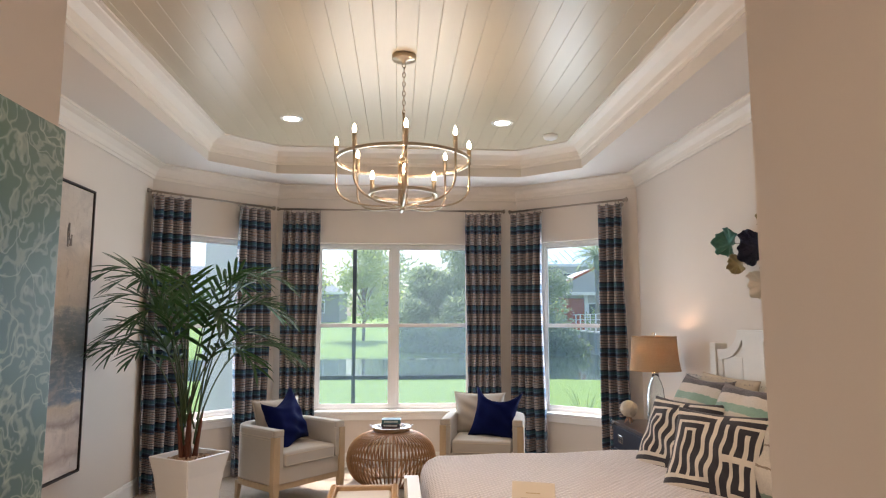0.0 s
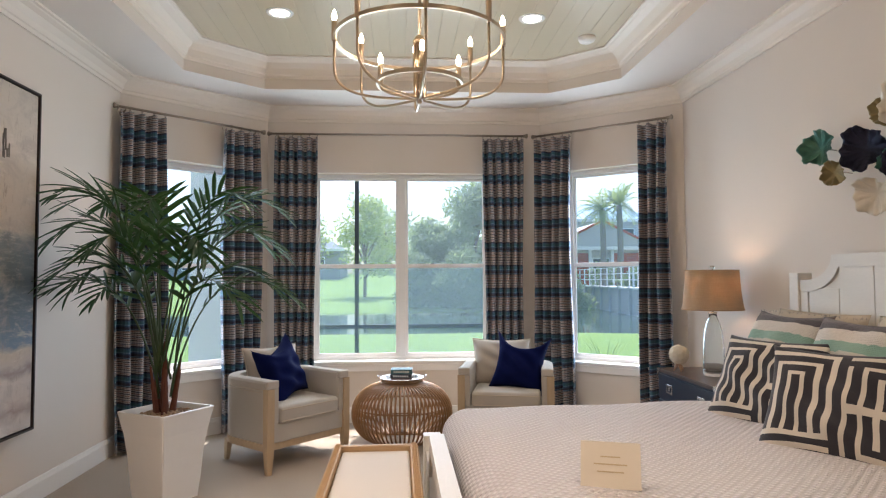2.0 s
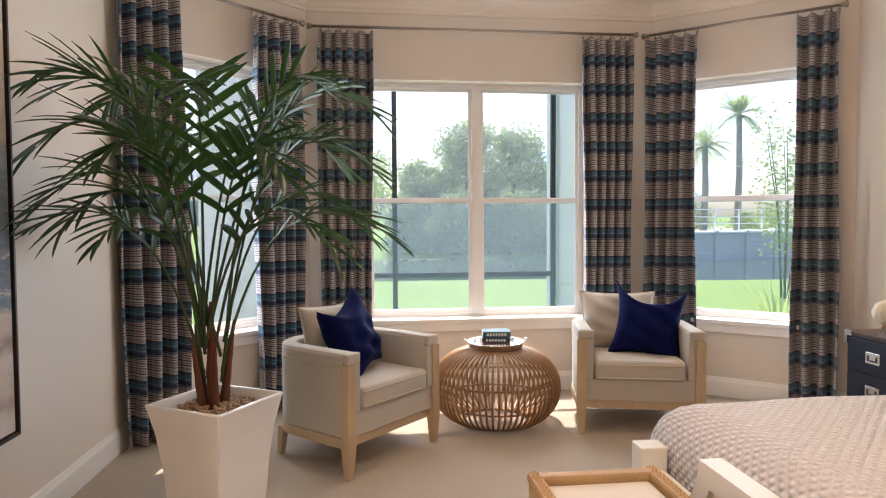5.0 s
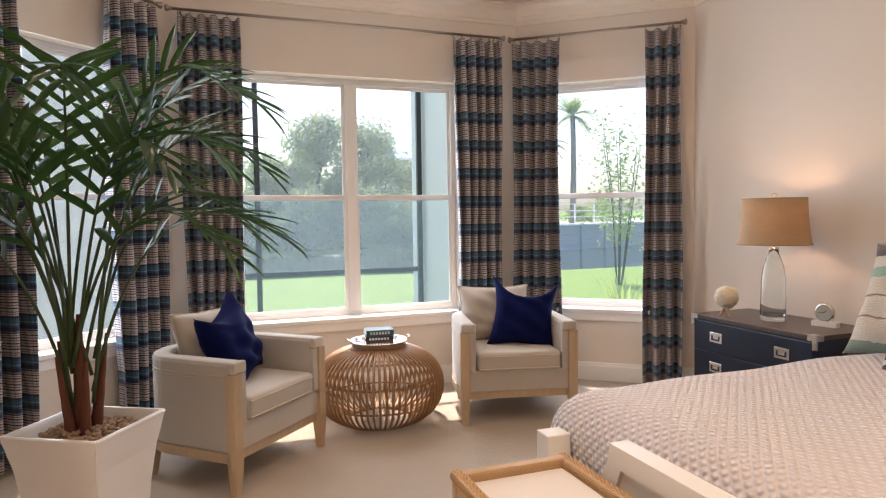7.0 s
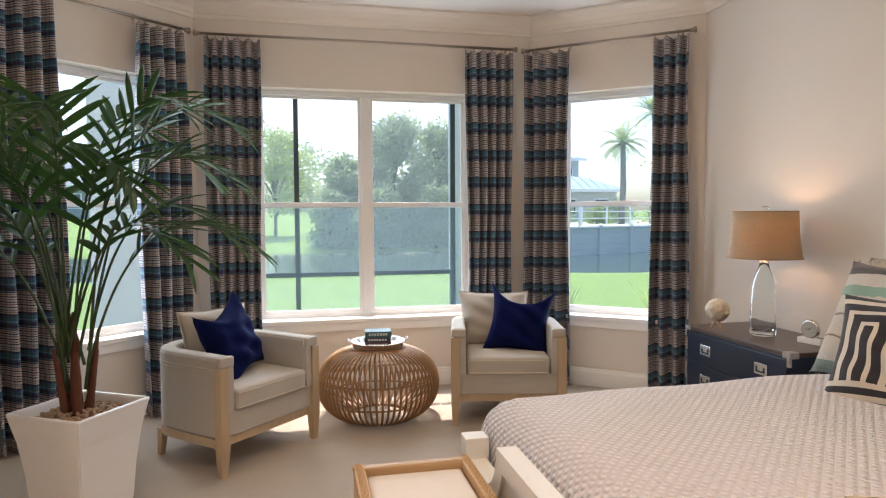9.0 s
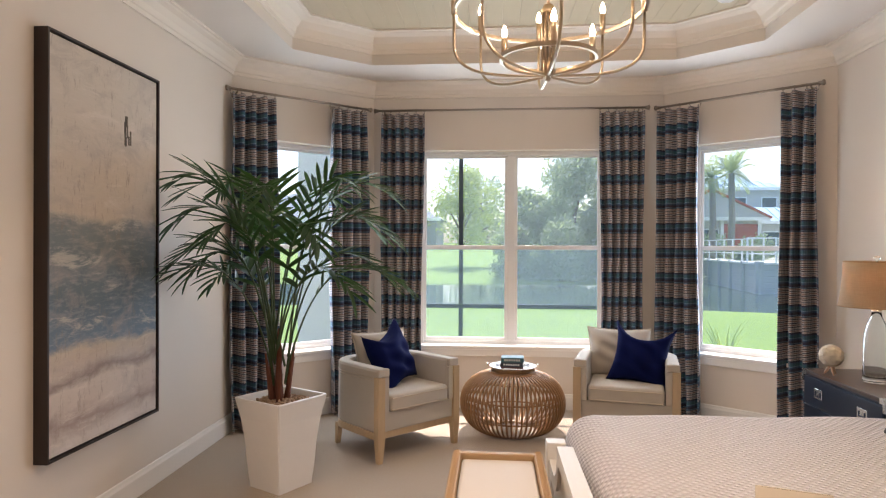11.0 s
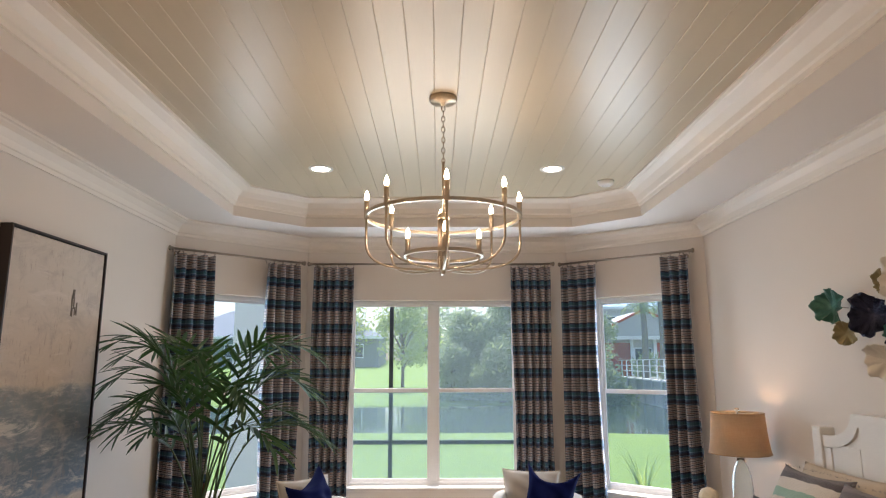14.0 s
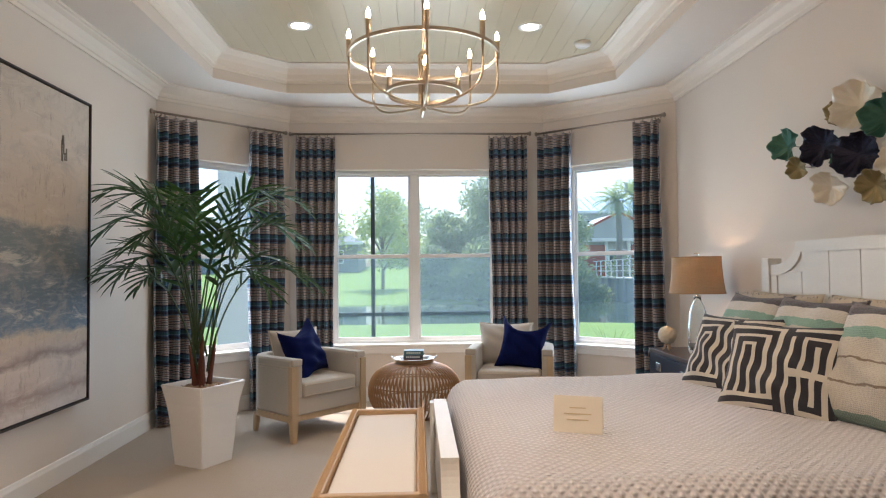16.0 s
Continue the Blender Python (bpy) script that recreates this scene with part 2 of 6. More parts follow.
def tube(bm, pts, radius, segs=8, closed=False):
    """A round bar along points; radius a number or one for each point."""
    pts = [Vector(p) for p in pts]
    n = len(pts)
    rad = radius if isinstance(radius, (list, tuple)) else [radius] * n
    rings, up = [], None
    for i, p in enumerate(pts):
        a = pts[(i - 1) % n] if closed or i else p
        b = pts[(i + 1) % n] if closed or i < n - 1 else p
        d = (b - a).normalized()
        if up is None:
            up = d.orthogonal().normalized()
        up = (up - d * up.dot(d)).normalized()
        side = d.cross(up)
        rings.append([bm.verts.new(p + rad[i] * (math.cos(2 * math.pi * k / segs) * up + math.sin(2 * math.pi * k / segs) * side)) for k in range(segs)])
    pairs = list(zip(rings, rings[1:]))
    for a, b in pairs:
        for k in range(segs):
            j = (k + 1) % segs
            bm.faces.new((a[k], a[j], b[j], b[k]))
    if closed:
        a, b = rings[-1], rings[0]
        best = min(range(segs), key=lambda s: (a[0].co - b[s].co).length)
        for k in range(segs):
            j = (k + 1) % segs
            bm.faces.new((a[k], a[j], b[(j + best) % segs], b[(k + best) % segs]))
    else:
        bm.faces.new(rings[0])
        bm.faces.new(rings[-1])
    return bm


def circle(c, r, n=48, axis="z"):
    return [(c[0] + r * math.cos(2 * math.pi * i / n), c[1] + r * math.sin(2 * math.pi * i / n), c[2]) for i in range(n)]


def moulding(bm, line, profile, closed=False):
    """A profile of (inward, height) carried along a plan line with mitred corners; inward is to the right of the line."""
    n = len(line)
    rows = []
    for i in range(n):
        p = Vector(line[i])
        a = Vector(line[(i - 1) % n]) if closed or i else None
        b = Vector(line[(i + 1) % n]) if closed or i < n - 1 else None
        d1 = (p - a).normalized() if a is not None else (b - p).normalized()
        d2 = (b - p).normalized() if b is not None else d1
        n1, n2 = Vector((d1.y, -d1.x)), Vector((d2.y, -d2.x))
        mit = (n1 + n2) / (1 + n1.dot(n2))
        rows.append([bm.verts.new((p.x + mit.x * u, p.y + mit.y * u, z)) for u, z in profile])
    k = len(profile)
    pairs = list(zip(rows, rows[1:])) + ([(rows[-1], rows[0])] if closed else [])
    for a, b in pairs:
        for i in range(k):
            j = (i + 1) % k
            bm.faces.new((a[i], a[j], b[j], b[i]))
    if not closed:
        bm.faces.new(rows[0])
        bm.faces.new(rows[-1])
    return bm


def cushion(w, h, thick, n=28, pinch=0.06, seed=0, sag=0.0, pattern=None, pad=0.5):
    """A stuffed cushion in the xz plane, its face towards -y."""
    bm = bmesh.new()
    rnd = random.Random(seed)
    ph = [rnd.uniform(0, 6) for _ in range(6)]
    grids = []
    for side in (-1, 1):
        g = []
        for j in range(n + 1):
            row = []
            for i in range(n + 1):
                u, v = 2 * i / n - 1, 2 * j / n - 1
                edge = (1 - abs(u) ** 2.6) * (1 - abs(v) ** 2.6)
                bulge = thick / 2 * max(edge, 0) ** pad
                x = u * w / 2 * (1 - pinch * (1 - v * v) * abs(u))
                z = v * h / 2 * (1 - pinch * (1 - u * u) * abs(v))
                wr = 0.010 * thick / 0.12 * (math.sin(7 * u + ph[0] + 3 * v) * math.sin(5 * v + ph[1]) + 0.6 * math.sin(11 * v + 6 * u + ph[2])) * edge
                z -= sag * (1 - u * u) * max(v, 0) ** 2
                rim = i in (0, n) or j in (0, n)
                if side == 1 and rim:
                    row.append(grids[0][j][i])
                else:
                    row.append(bm.verts.new((x, side * (bulge + wr * side * side), z)))
            g.append(row)
        grids.append(g)
        for j in range(n):
            for i in range(n):
                q = (g[j][i], g[j][i + 1], g[j + 1][i + 1], g[j + 1][i])
                f = bm.faces.new(q if side == -1 else q[::-1])
                if pattern:
                    f.material_index = pattern(i / n, j / n)
    return bm


def rim_cord(w, h, pinch=0.06, r=0.005, n=16):
    pts = []
    for k in range(4 * n):
        s, q = divmod(k, n)
        a = 2 * q / n - 1
        u, v = [(a, -1), (1, a), (-a, 1), (-1, -a)][s]
        pts.append((u * w / 2 * (1 - pinch * (1 - v * v) * abs(u)), 0, v * h / 2 * (1 - pinch * (1 - u * u) * abs(v))))
    return tube(bmesh.new(), pts, r, 6, True)


# ---- plan ----
LX, RX, BACK, FRONT = -2.015, 2.42, 6.69, 1.10
LOW, HIGH = 2.84, 3.07
B0, B1, B2, B3 = (LX, 5.841), (-1.08, BACK), (1.416, BACK), (RX, 5.883)
HALL_L, HALL_R, RECESS = -0.341, 0.767, 3.465
T = 0.16


def run(p0, p1):
    """The frame of a wall: x along it, y outwards, z up."""
    d = (Vector(p1) - Vector(p0)).normalized()
    return Matrix(((d.x, -d.y, 0, p0[0]), (d.y, d.x, 0, p0[1]), (0, 0, 1, 0), (0, 0, 0, 1))), (Vector(p1) - Vector(p0)).length


def wall(name, p0, p1, z0, z1, opening=None, ext=(0, 0), material=None, thick=T):
    m, length = run(p0, p1)
    bm = bmesh.new()
    a, b = -ext[0], length + ext[1]
    if opening:
        s0, s1, za, zb = opening
        xs, zs = (a, s0, s1, b), (z0, za, zb, z1)
        g = [[[bm.verts.new((x, y, z)) for z in zs] for x in xs] for y in (0, thick)]
        for i in range(3):
            for j in range(3):
                if (i, j) != (1, 1):
                    for f in g:
                        bm.faces.new((f[i][j], f[i + 1][j], f[i + 1][j + 1], f[i][j + 1]))
        loop = [(i, 0) for i in range(3)] + [(3, j) for j in range(3)] + [(i, 3) for i in (3, 2, 1)] + [(0, j) for j in (3, 2, 1)]
        for ring in (loop, [(1, 1), (2, 1), (2, 2), (1, 2)]):
            for p, q in zip(ring, ring[1:] + ring[:1]):
                bm.faces.new((g[0][p[0]][p[1]], g[0][q[0]][q[1]], g[1][q[0]][q[1]], g[1][p[0]][p[1]]))
    else:
        box(bm, a, 0, z0, b, thick, z1)
    ob = link(name, bm, material or WALL)
    ob.matrix_world = m
    return tagged(ob, "smooth warm beige painted wall", "wall", kind="structure")


# floor
bm = bmesh.new()
bmesh.ops.create_grid(bm, x_segments=40, y_segments=50, size=1)
bmesh.ops.transform(bm, matrix=Matrix.Translation((-1.0, 2.3, 0)) @ Matrix.Diagonal((3.6, 4.6, 1, 1)), verts=bm.verts)
m, t, b = nodes_of("carpet")
v = coords(t)
pile = noise_of(t, v, 260, 8, 0.8)
c = mixed(t, noise_of(t, v, 2.2, 5), (0.35, 0.28, 0.21), (0.45, 0.37, 0.285))
c = mixed(t, ramp(t, pile, [(0.35, (0.5,) * 3), (0.6, (0, 0, 0))]), c, (0.22, 0.165, 0.115))
t.links.new(c, b.inputs["Base Color"])
b.inputs["Roughness"].default_value, b.inputs["Sheen Weight"].default_value = 0.95, 0.3
bumped(t, b, pile, 0.6, 0.01)
tagged(link("floor", bm, m), "beige short-pile wall-to-wall carpet", "carpet", kind="structure")
tagged(link("floor_slab", a_box(-4.6, -2.3, -0.3, 2.6, 6.95, -0.01), STUCCO), "concrete slab under the carpet", "slab", kind="structure")

# walls
WZ0, WZ1 = 0.54, 2.25
LWIN, CWIN, RWIN = (0.30, 1.05, WZ0, WZ1), (0.40, 2.02, WZ0, WZ1), (0.24, 1.05, WZ0, WZ1)
wall("wall_left", (LX, RECESS), B0, 0, 3.3, ext=(0, 0.02))
wall("wall_bay_left", B0, B1, 0, 3.3, LWIN, (0.06, 0.06))
wall("wall_bay_back", B1, B2, 0, 3.3, CWIN)
wall("wall_bay_right", B2, B3, 0, 3.3, RWIN, (0.06, 0.06))
wall("wall_right", B3, (RX, FRONT), 0, 3.3, ext=(0.02, 0))
wall("wall_front_right", (RX + T, FRONT), (HALL_R, FRONT), 0, 3.3, thick=0.12)
wall("wall_front_left", (HALL_L, FRONT), (-4.4, FRONT), 0, 3.3, thick=0.12)
wall("wall_recess", (-4.4, RECESS), (LX - T, RECESS), 0, 3.3)
wall("wall_recess_end", (-4.4, FRONT), (-4.4, RECESS), 0, 3.3)
wall("wall_hall_right", (HALL_R, FRONT - 0.12), (HALL_R, -2.0), 0, 3.3)
wall("wall_hall_left", (HALL_L, -2.0), (HALL_L, FRONT - 0.12), 0, 3.3)
wall("wall_hall_end", (HALL_R + T, -2.0), (HALL_L - T, -2.0), 0, 3.3)

# ceilings
TRAY = [(-1.49, 1.60), (-1.49, 5.66), (-0.99, 6.11), (1.36, 6.11), (1.84, 5.69), (1.84, 1.60)]
RIM = [(LX - 0.1, FRONT), (LX - 0.1, 5.85), (-1.13, BACK + 0.1), (1.47, BACK + 0.1), (RX + 0.1, 5.93), (RX + 0.1, FRONT)]
bm = bmesh.new()
lv = [[bm.verts.new((*p, z)) for p in ring] for z in (LOW, HIGH + 0.1) for ring in (RIM, TRAY)]
for i in range(6):
    j = (i + 1) % 6
    for k, q in enumerate(((lv[0], lv[1]), (lv[3], lv[2]), (lv[1], lv[3]), (lv[2], lv[0]))):
        bm.faces.new((q[0][i], q[0][j], q[1][j], q[1][i])).material_index = 1 if k == 2 else 0
tagged(link("ceiling", bm, [CEIL, WALL]), "flat white ceiling border with a raised tray", "ceiling", kind="structure")
bm = bmesh.new()
x = -1.666
while x < 1.9:
    box(bm, x + 0.0003, 1.5, HIGH, x + 0.1212, 6.3, HIGH + 0.03, 0.0025, 1)
    x += 0.1215
box(bm, -1.72, 1.45, HIGH + 0.012, 2.0, 6.35, HIGH + 0.05)
tagged(link("ceiling_planks", bm, PLANK), "glossy cream tongue-and-groove plank tray ceiling", "ceiling", kind="structure")
tagged(link("ceiling_hall", a_box(HALL_L - T, -2.1, LOW, HALL_R + T, FRONT - 0.001, LOW + 0.1), CEIL), "flat white hall ceiling", "ceiling", kind="structure")
tagged(link("ceiling_recess", a_box(-4.5, FRONT, 2.74, LX - 0.101, RECESS + T, 2.9), CEIL), "flat lower ceiling of the side passage", "ceiling", kind="structure")

# mouldings
CROWN = [(0, LOW - 0.13), (0.012, LOW - 0.13), (0.016, LOW - 0.108), (0.024, LOW - 0.102), (0.034, LOW - 0.07), (0.062, LOW - 0.036), (0.092, LOW - 0.022), (0.098, LOW - 0.016), (0.115, LOW - 0.014), (0.115, LOW), (0, LOW)]
ROOM = [(LX, RECESS), B0, B1, B2, B3, (RX, FRONT)]
tagged(link("crown_moulding", moulding(bmesh.new(), ROOM, CROWN), CROWNP), "white painted crown moulding", "moulding", kind="structure")
TCROWN = [(0, HIGH - 0.145), (0.012, HIGH - 0.145), (0.016, HIGH - 0.122), (0.028, HIGH - 0.115), (0.042, HIGH - 0.075), (0.08, HIGH - 0.036), (0.125, HIGH - 0.02), (0.132, HIGH - 0.014), (0.155, HIGH - 0.012), (0.155, HIGH + 0.005), (0, HIGH + 0.005)]
tagged(link("tray_moulding", moulding(bmesh.new(), TRAY, TCROWN, True), CROWNP), "white painted crown moulding inside the tray", "moulding", kind="structure")
SKIRT = [(0, 0), (0.016, 0), (0.016, 0.105), (0.011, 0.118), (0.008, 0.132), (0, 0.136)]
tagged(link("baseboard", moulding(bmesh.new(), ROOM, SKIRT), WHITE), "white painted baseboard", "baseboard", kind="structure")


# ---- windows, rods, curtains ----
def window(name, p0, p1, op, sashes, label):
    m, _ = run(p0, p1)
    w = thing(name, m, label, "window", kind="structure")
    s0, s1, za, zb = op
    d0, d1 = 0.10, 0.15
    f = 0.034
    part("window_frame", box(box(box(box(bmesh.new(), s0, d0, za, s0 + f, d1, zb, 0.004), s1 - f, d0, za, s1, d1, zb, 0.004), s0 + f, d0, za, s1 - f, d1, za + f, 0.004), s0 + f, d0, zb - f, s1 - f, d1, zb, 0.004), VINYL, w)
    inner0, inner1 = s0 + f, s1 - f
    wide = (inner1 - inner0 - (sashes - 1) * 0.07) / sashes
    zm = 1.40
    for k in range(sashes):
        a = inner0 + k * (wide + 0.07)
        b_ = a + wide
        if k:
            part("mullion", a_box(a - 0.07, d0 - 0.006, za + f, a, d1, zb - f, 0.006), VINYL, w)
        st = 0.022
        for nm, z0, z1, y0 in (("lower_sash", za + f, zm + 0.02, d0 + 0.004), ("upper_sash", zm - 0.02, zb - f, d0 + 0.024)):
            y1 = y0 + 0.018
            bm = bmesh.new()
            box(bm, a, y0, z0, a + st, y1, z1, 0.003)
            box(bm, b_ - st, y0, z0, b_, y1, z1, 0.003)
            lo = 0.03 if nm == "lower_sash" else 0.036
            hi = 0.036 if nm == "lower_sash" else 0.02
            box(bm, a + st, y0, z0, b_ - st, y1, z0 + lo, 0.003)
            box(bm, a + st, y0, z1 - hi, b_ - st, y1, z1, 0.003)
            sash = part(nm, bm, VINYL, w)
            pane = part("pane", a_box(a + st - 0.004, y0 + 0.007, z0 + lo - 0.004, b_ - st + 0.004, y0 + 0.011, z1 - hi + 0.004), PANE, sash)
            pane.visible_shadow = False
            # Single windows also get it on the upper sash, added to haze the view.
            if nm == "lower_sash" or sashes == 1:
                mesh = part("insect_screen", a_box(a + 0.004, d1 - 0.006, z0, b_ - 0.004, d1 - 0.005, z1), SCREEN, sash, "fine grey insect screen that also lays haze over the view")
                mesh.visible_shadow = False
    bm = bmesh.new()
    box(bm, s0 - 0.06, -0.03, za - 0.024, s1 + 0.06, -0.001, za + 0.006, 0.006)
    box(bm, s0 + 0.001, -0.001, za - 0.02, s1 - 0.001, d0 + 0.03, za + 0.006, 0.002)
    box(bm, s0 - 0.035, -0.018, za - 0.085, s1 + 0.035, 0.0, za - 0.025, 0.006)
    part("window_sill", bm, WHITE, w, "white painted wooden sill and apron")
    return w


for p0, p1, op, watts in ((B0, B1, LWIN, 6), (B1, B2, CWIN, 13), (B2, B3, RWIN, 11)):
    m, _ = run(p0, p1)
    lamp("window_daylight", "AREA", m @ Matrix.Translation(((op[0] + op[1]) / 2, 0.012, (op[2] + op[3]) / 2)) @ Matrix.Rotation(radians(-90), 4, "X"), watts, (0.66, 0.85, 1.0), op[1] - op[0] - 0.02, op[3] - op[2] - 0.02)
window("window_1", B0, B1, LWIN, 1, "white single-hung vinyl window in the bay's angled wall")
window("window_2", B1, B2, CWIN, 2, "white twin single-hung vinyl window with a centre mullion")
window("window_3", B2, B3, RWIN, 1, "white single-hung vinyl window in the bay's angled wall")

# cloth bands from the hem up
NV, TL, TG, CRM, RST, GRY, LB, DK = (0.004, 0.010, 0.045), (0.012, 0.072, 0.165), (0.016, 0.115, 0.17), (0.53, 0.50, 0.50), (0.24, 0.10, 0.065), (0.13, 0.15, 0.20), (0.15, 0.29, 0.42), (0.022, 0.020, 0.034)
CLOTH = striped("curtain_cloth", [(0.0, CRM), (0.035, DK), (0.065, CRM), (0.105, RST), (0.13, CRM), (0.17, NV), (0.20, CRM), (0.245, RST), (0.27, CRM), (0.31, DK), (0.34, CRM), (0.375, RST), (0.395, CRM), (0.425, NV), (0.455, LB), (0.48, NV), (0.585, TL), (0.64, LB), (0.665, TG), (0.775, TL), (0.81, NV), (0.86, CRM), (0.895, RST), (0.915, CRM), (0.945, GRY), (0.975, CRM)], 0.205, check=0.14, check_scale=0.011)
ROD_Z = 2.585


def rod(p0, p1, label):
    d = (Vector(p1) - Vector(p0))
    m, length = run(p0, p1)
    r = thing("curtain_rod", m @ Matrix.Translation((0, 0, ROD_Z)), label, "curtain rod", "curtain rods of the bay")
    part("bar", tube(bmesh.new(), [(0, 0, 0), (length, 0, 0)], 0.0095, 12), ROD, r, smooth=True)
    for s, dr in ((0, -1), (length, 1)):
        prof = [(0.0, 0.0), (0.013, 0.002), (0.015, 0.012), (0.011, 0.016), (0.020, 0.024), (0.022, 0.034), (0.014, 0.042), (0.0, 0.044)]
        part("finial", lathe(bmesh.new(), prof, 16, Matrix.Translation((s, 0, 0)) @ Matrix.Rotation(dr * math.pi / 2, 4, "Y")), ROD, r, smooth=True)
    for s in (0.05, length - 0.05):
        bm = tube(bmesh.new(), [(s, 0.085, -0.03), (s, 0.07, -0.03), (s, 0.01, -0.022), (s, 0.0, -0.012)], 0.006, 8)
        lathe(bm, [(0.0, 0.0), (0.022, 0.0), (0.022, 0.008), (0.0, 0.01)], 14, Matrix.Translation((s, 0.088, -0.03)) @ Matrix.Rotation(math.pi / 2, 4, "X"))
        part("bracket", bm, ROD, r, smooth=True)
    return m, length, r


def curtain(m, s0, s1, seed, label):
    rnd = random.Random(seed)
    top, bottom, nx, nz = ROD_Z - 0.035, 0.02, 84, 40
    folds = max(3, round((s1 - s0) / 0.08))
    ph = [rnd.uniform(-0.5, 0.5) for _ in range(folds + 2)]
    bm = bmesh.new()
    rows = []
    for j in range(nz + 1):
        f = j / nz
        z = top + (bottom - top) * f
        row = []
        for i in range(nx + 1):
            u = i / nx
            k = u * folds
            a = 0.038 + 0.022 * min(1, f * 3)
            y = -a * math.cos(2 * math.pi * k + 0.5 * ph[int(k)] * f) - 0.012 * math.sin(5 * f + 9 * u + seed)
            drift = 0.02 * math.sin(2.4 * f + seed) * f
            x = s0 + (s1 - s0) * (u + 0.012 * math.sin(4 * math.pi * k)) + drift * (u - 0.3) + 0.008 * math.sin(6 * f + seed + 4 * u)
            row.append(bm.verts.new((x, y - 0.005, z)))
        rows.append(row)
    for a, b in zip(rows, rows[1:]):
        for i in range(nx):
            bm.faces.new((a[i], a[i + 1], b[i + 1], b[i]))
    root = thing("curtain", m, label, "curtain", "striped curtain panels of the bay")
    ob = part("panel", bm, CLOTH, root, smooth=True)
    so = ob.modifiers.new("thick", "SOLIDIFY")
    so.thickness = 0.003
    for k in range(folds + 1):
        x = s0 + (s1 - s0) * min(max((k) / folds, 0.01), 0.99)
        bm = tube(bmesh.new(), [(x, 0.014 * math.cos(a), ROD_Z - 0.006 + 0.017 * math.sin(a)) for a in [2 * math.pi * q / 14 for q in range(14)]], 0.0022, 6, True)
        tube(bm, [(x, 0, ROD_Z - 0.022), (x, -0.004, ROD_Z - 0.036), (x, -0.015, top - 0.015)], 0.002, 5)
        part("ring", bm, ROD, root, "small metal curtain ring")
    return root


RODS = []
for p0, p1 in (((-1.985, 5.745), (-1.11, 6.542)), ((-1.024, 6.604), (1.241, 6.604)), ((1.363, 6.62), (2.287, 5.875))):
    RODS.append(rod(p0, p1, "slim brushed bronze curtain rod with round finials")[0])
CL = "blue, cream and rust striped woven curtain panel reaching the floor"
for m, s0, s1, seed in ((RODS[0], -0.01, 0.35, 1), (RODS[0], 0.82, 1.16, 2), (RODS[1], 0.03, 0.40, 3), (RODS[1], 1.89, 2.25, 4), (RODS[2], 0.0, 0.35, 5), (RODS[2], 0.95, 1.19, 6)):
    curtain(m, s0, s1, seed, CL)


# ---- ceiling lamps ----
WARM = (1.0, 0.83, 0.64)
DISC = glow("downlight_lens", (1.0, 0.86, 0.66), 14)
BULB = glow("candle_bulb", (1.0, 0.80, 0.54), 22)
# Pair at y 2.58 is unseen, added by symmetry to brighten the near half.
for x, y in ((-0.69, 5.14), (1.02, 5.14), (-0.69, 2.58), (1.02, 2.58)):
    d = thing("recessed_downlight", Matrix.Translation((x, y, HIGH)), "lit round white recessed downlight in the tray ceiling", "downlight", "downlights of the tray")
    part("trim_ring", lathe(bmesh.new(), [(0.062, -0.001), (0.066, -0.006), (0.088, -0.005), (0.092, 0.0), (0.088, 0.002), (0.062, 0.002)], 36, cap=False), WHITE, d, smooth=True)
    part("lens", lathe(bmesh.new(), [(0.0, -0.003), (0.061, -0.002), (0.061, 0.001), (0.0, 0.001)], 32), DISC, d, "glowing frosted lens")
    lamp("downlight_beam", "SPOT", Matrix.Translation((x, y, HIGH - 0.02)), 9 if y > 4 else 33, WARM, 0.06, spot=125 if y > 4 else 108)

# Both passage lamps are unseen, added to brighten the hall and recess walls.
for x, y, z, watts in ((0.21, -0.7, LOW, 36), (-2.9, 2.2, 2.74, 64)):
    d = thing("recessed_downlight", Matrix.Translation((x, y, z)), "unseen lit round downlight added in the passage ceiling to brighten the walls", "downlight", "downlights of the passages")
    part("trim_ring", lathe(bmesh.new(), [(0.062, -0.001), (0.066, -0.006), (0.088, -0.005), (0.092, 0.0), (0.088, 0.002), (0.062, 0.002)], 36, cap=False), WHITE, d, smooth=True)
    part("lens", lathe(bmesh.new(), [(0.0, -0.003), (0.061, -0.002), (0.061, 0.001), (0.0, 0.001)], 32), DISC, d, "glowing frosted lens")
    lamp("downlight_beam", "SPOT", Matrix.Translation((x, y, z - 0.02)), watts, WARM, 0.06, spot=150)

ch = thing("chandelier", Matrix.Translation((0.203, 3.86, 0)), "champagne metal two-tier ring chandelier with lit candle bulbs", "chandelier")
part("canopy", lathe(bmesh.new(), [(0.0, HIGH), (0.074, HIGH), (0.074, HIGH - 0.022), (0.066, HIGH - 0.03), (0.02, HIGH - 0.034), (0.01, HIGH - 0.05), (0.0, HIGH - 0.05)], 32), GOLD, ch, smooth=True)
bm = bmesh.new()
z = HIGH - 0.05
for k in range(11):
    c0 = (0, 0, z - 0.014)
    pts = [(0.009 * math.cos(a), 0, z - 0.014 + 0.018 * math.sin(a)) for a in [2 * math.pi * q / 12 for q in range(12)]]
    if k % 2:
        pts = [(0, x, zz) for x, _, zz in pts]
    tube(bm, pts, 0.0024, 6, True)
    z -= 0.0295
part("chain", bm, GOLD, ch)
part("stem", tube(bmesh.new(), [(0, 0, z + 0.012), (0, 0, 2.43)], 0.008, 10), GOLD, ch, smooth=True)
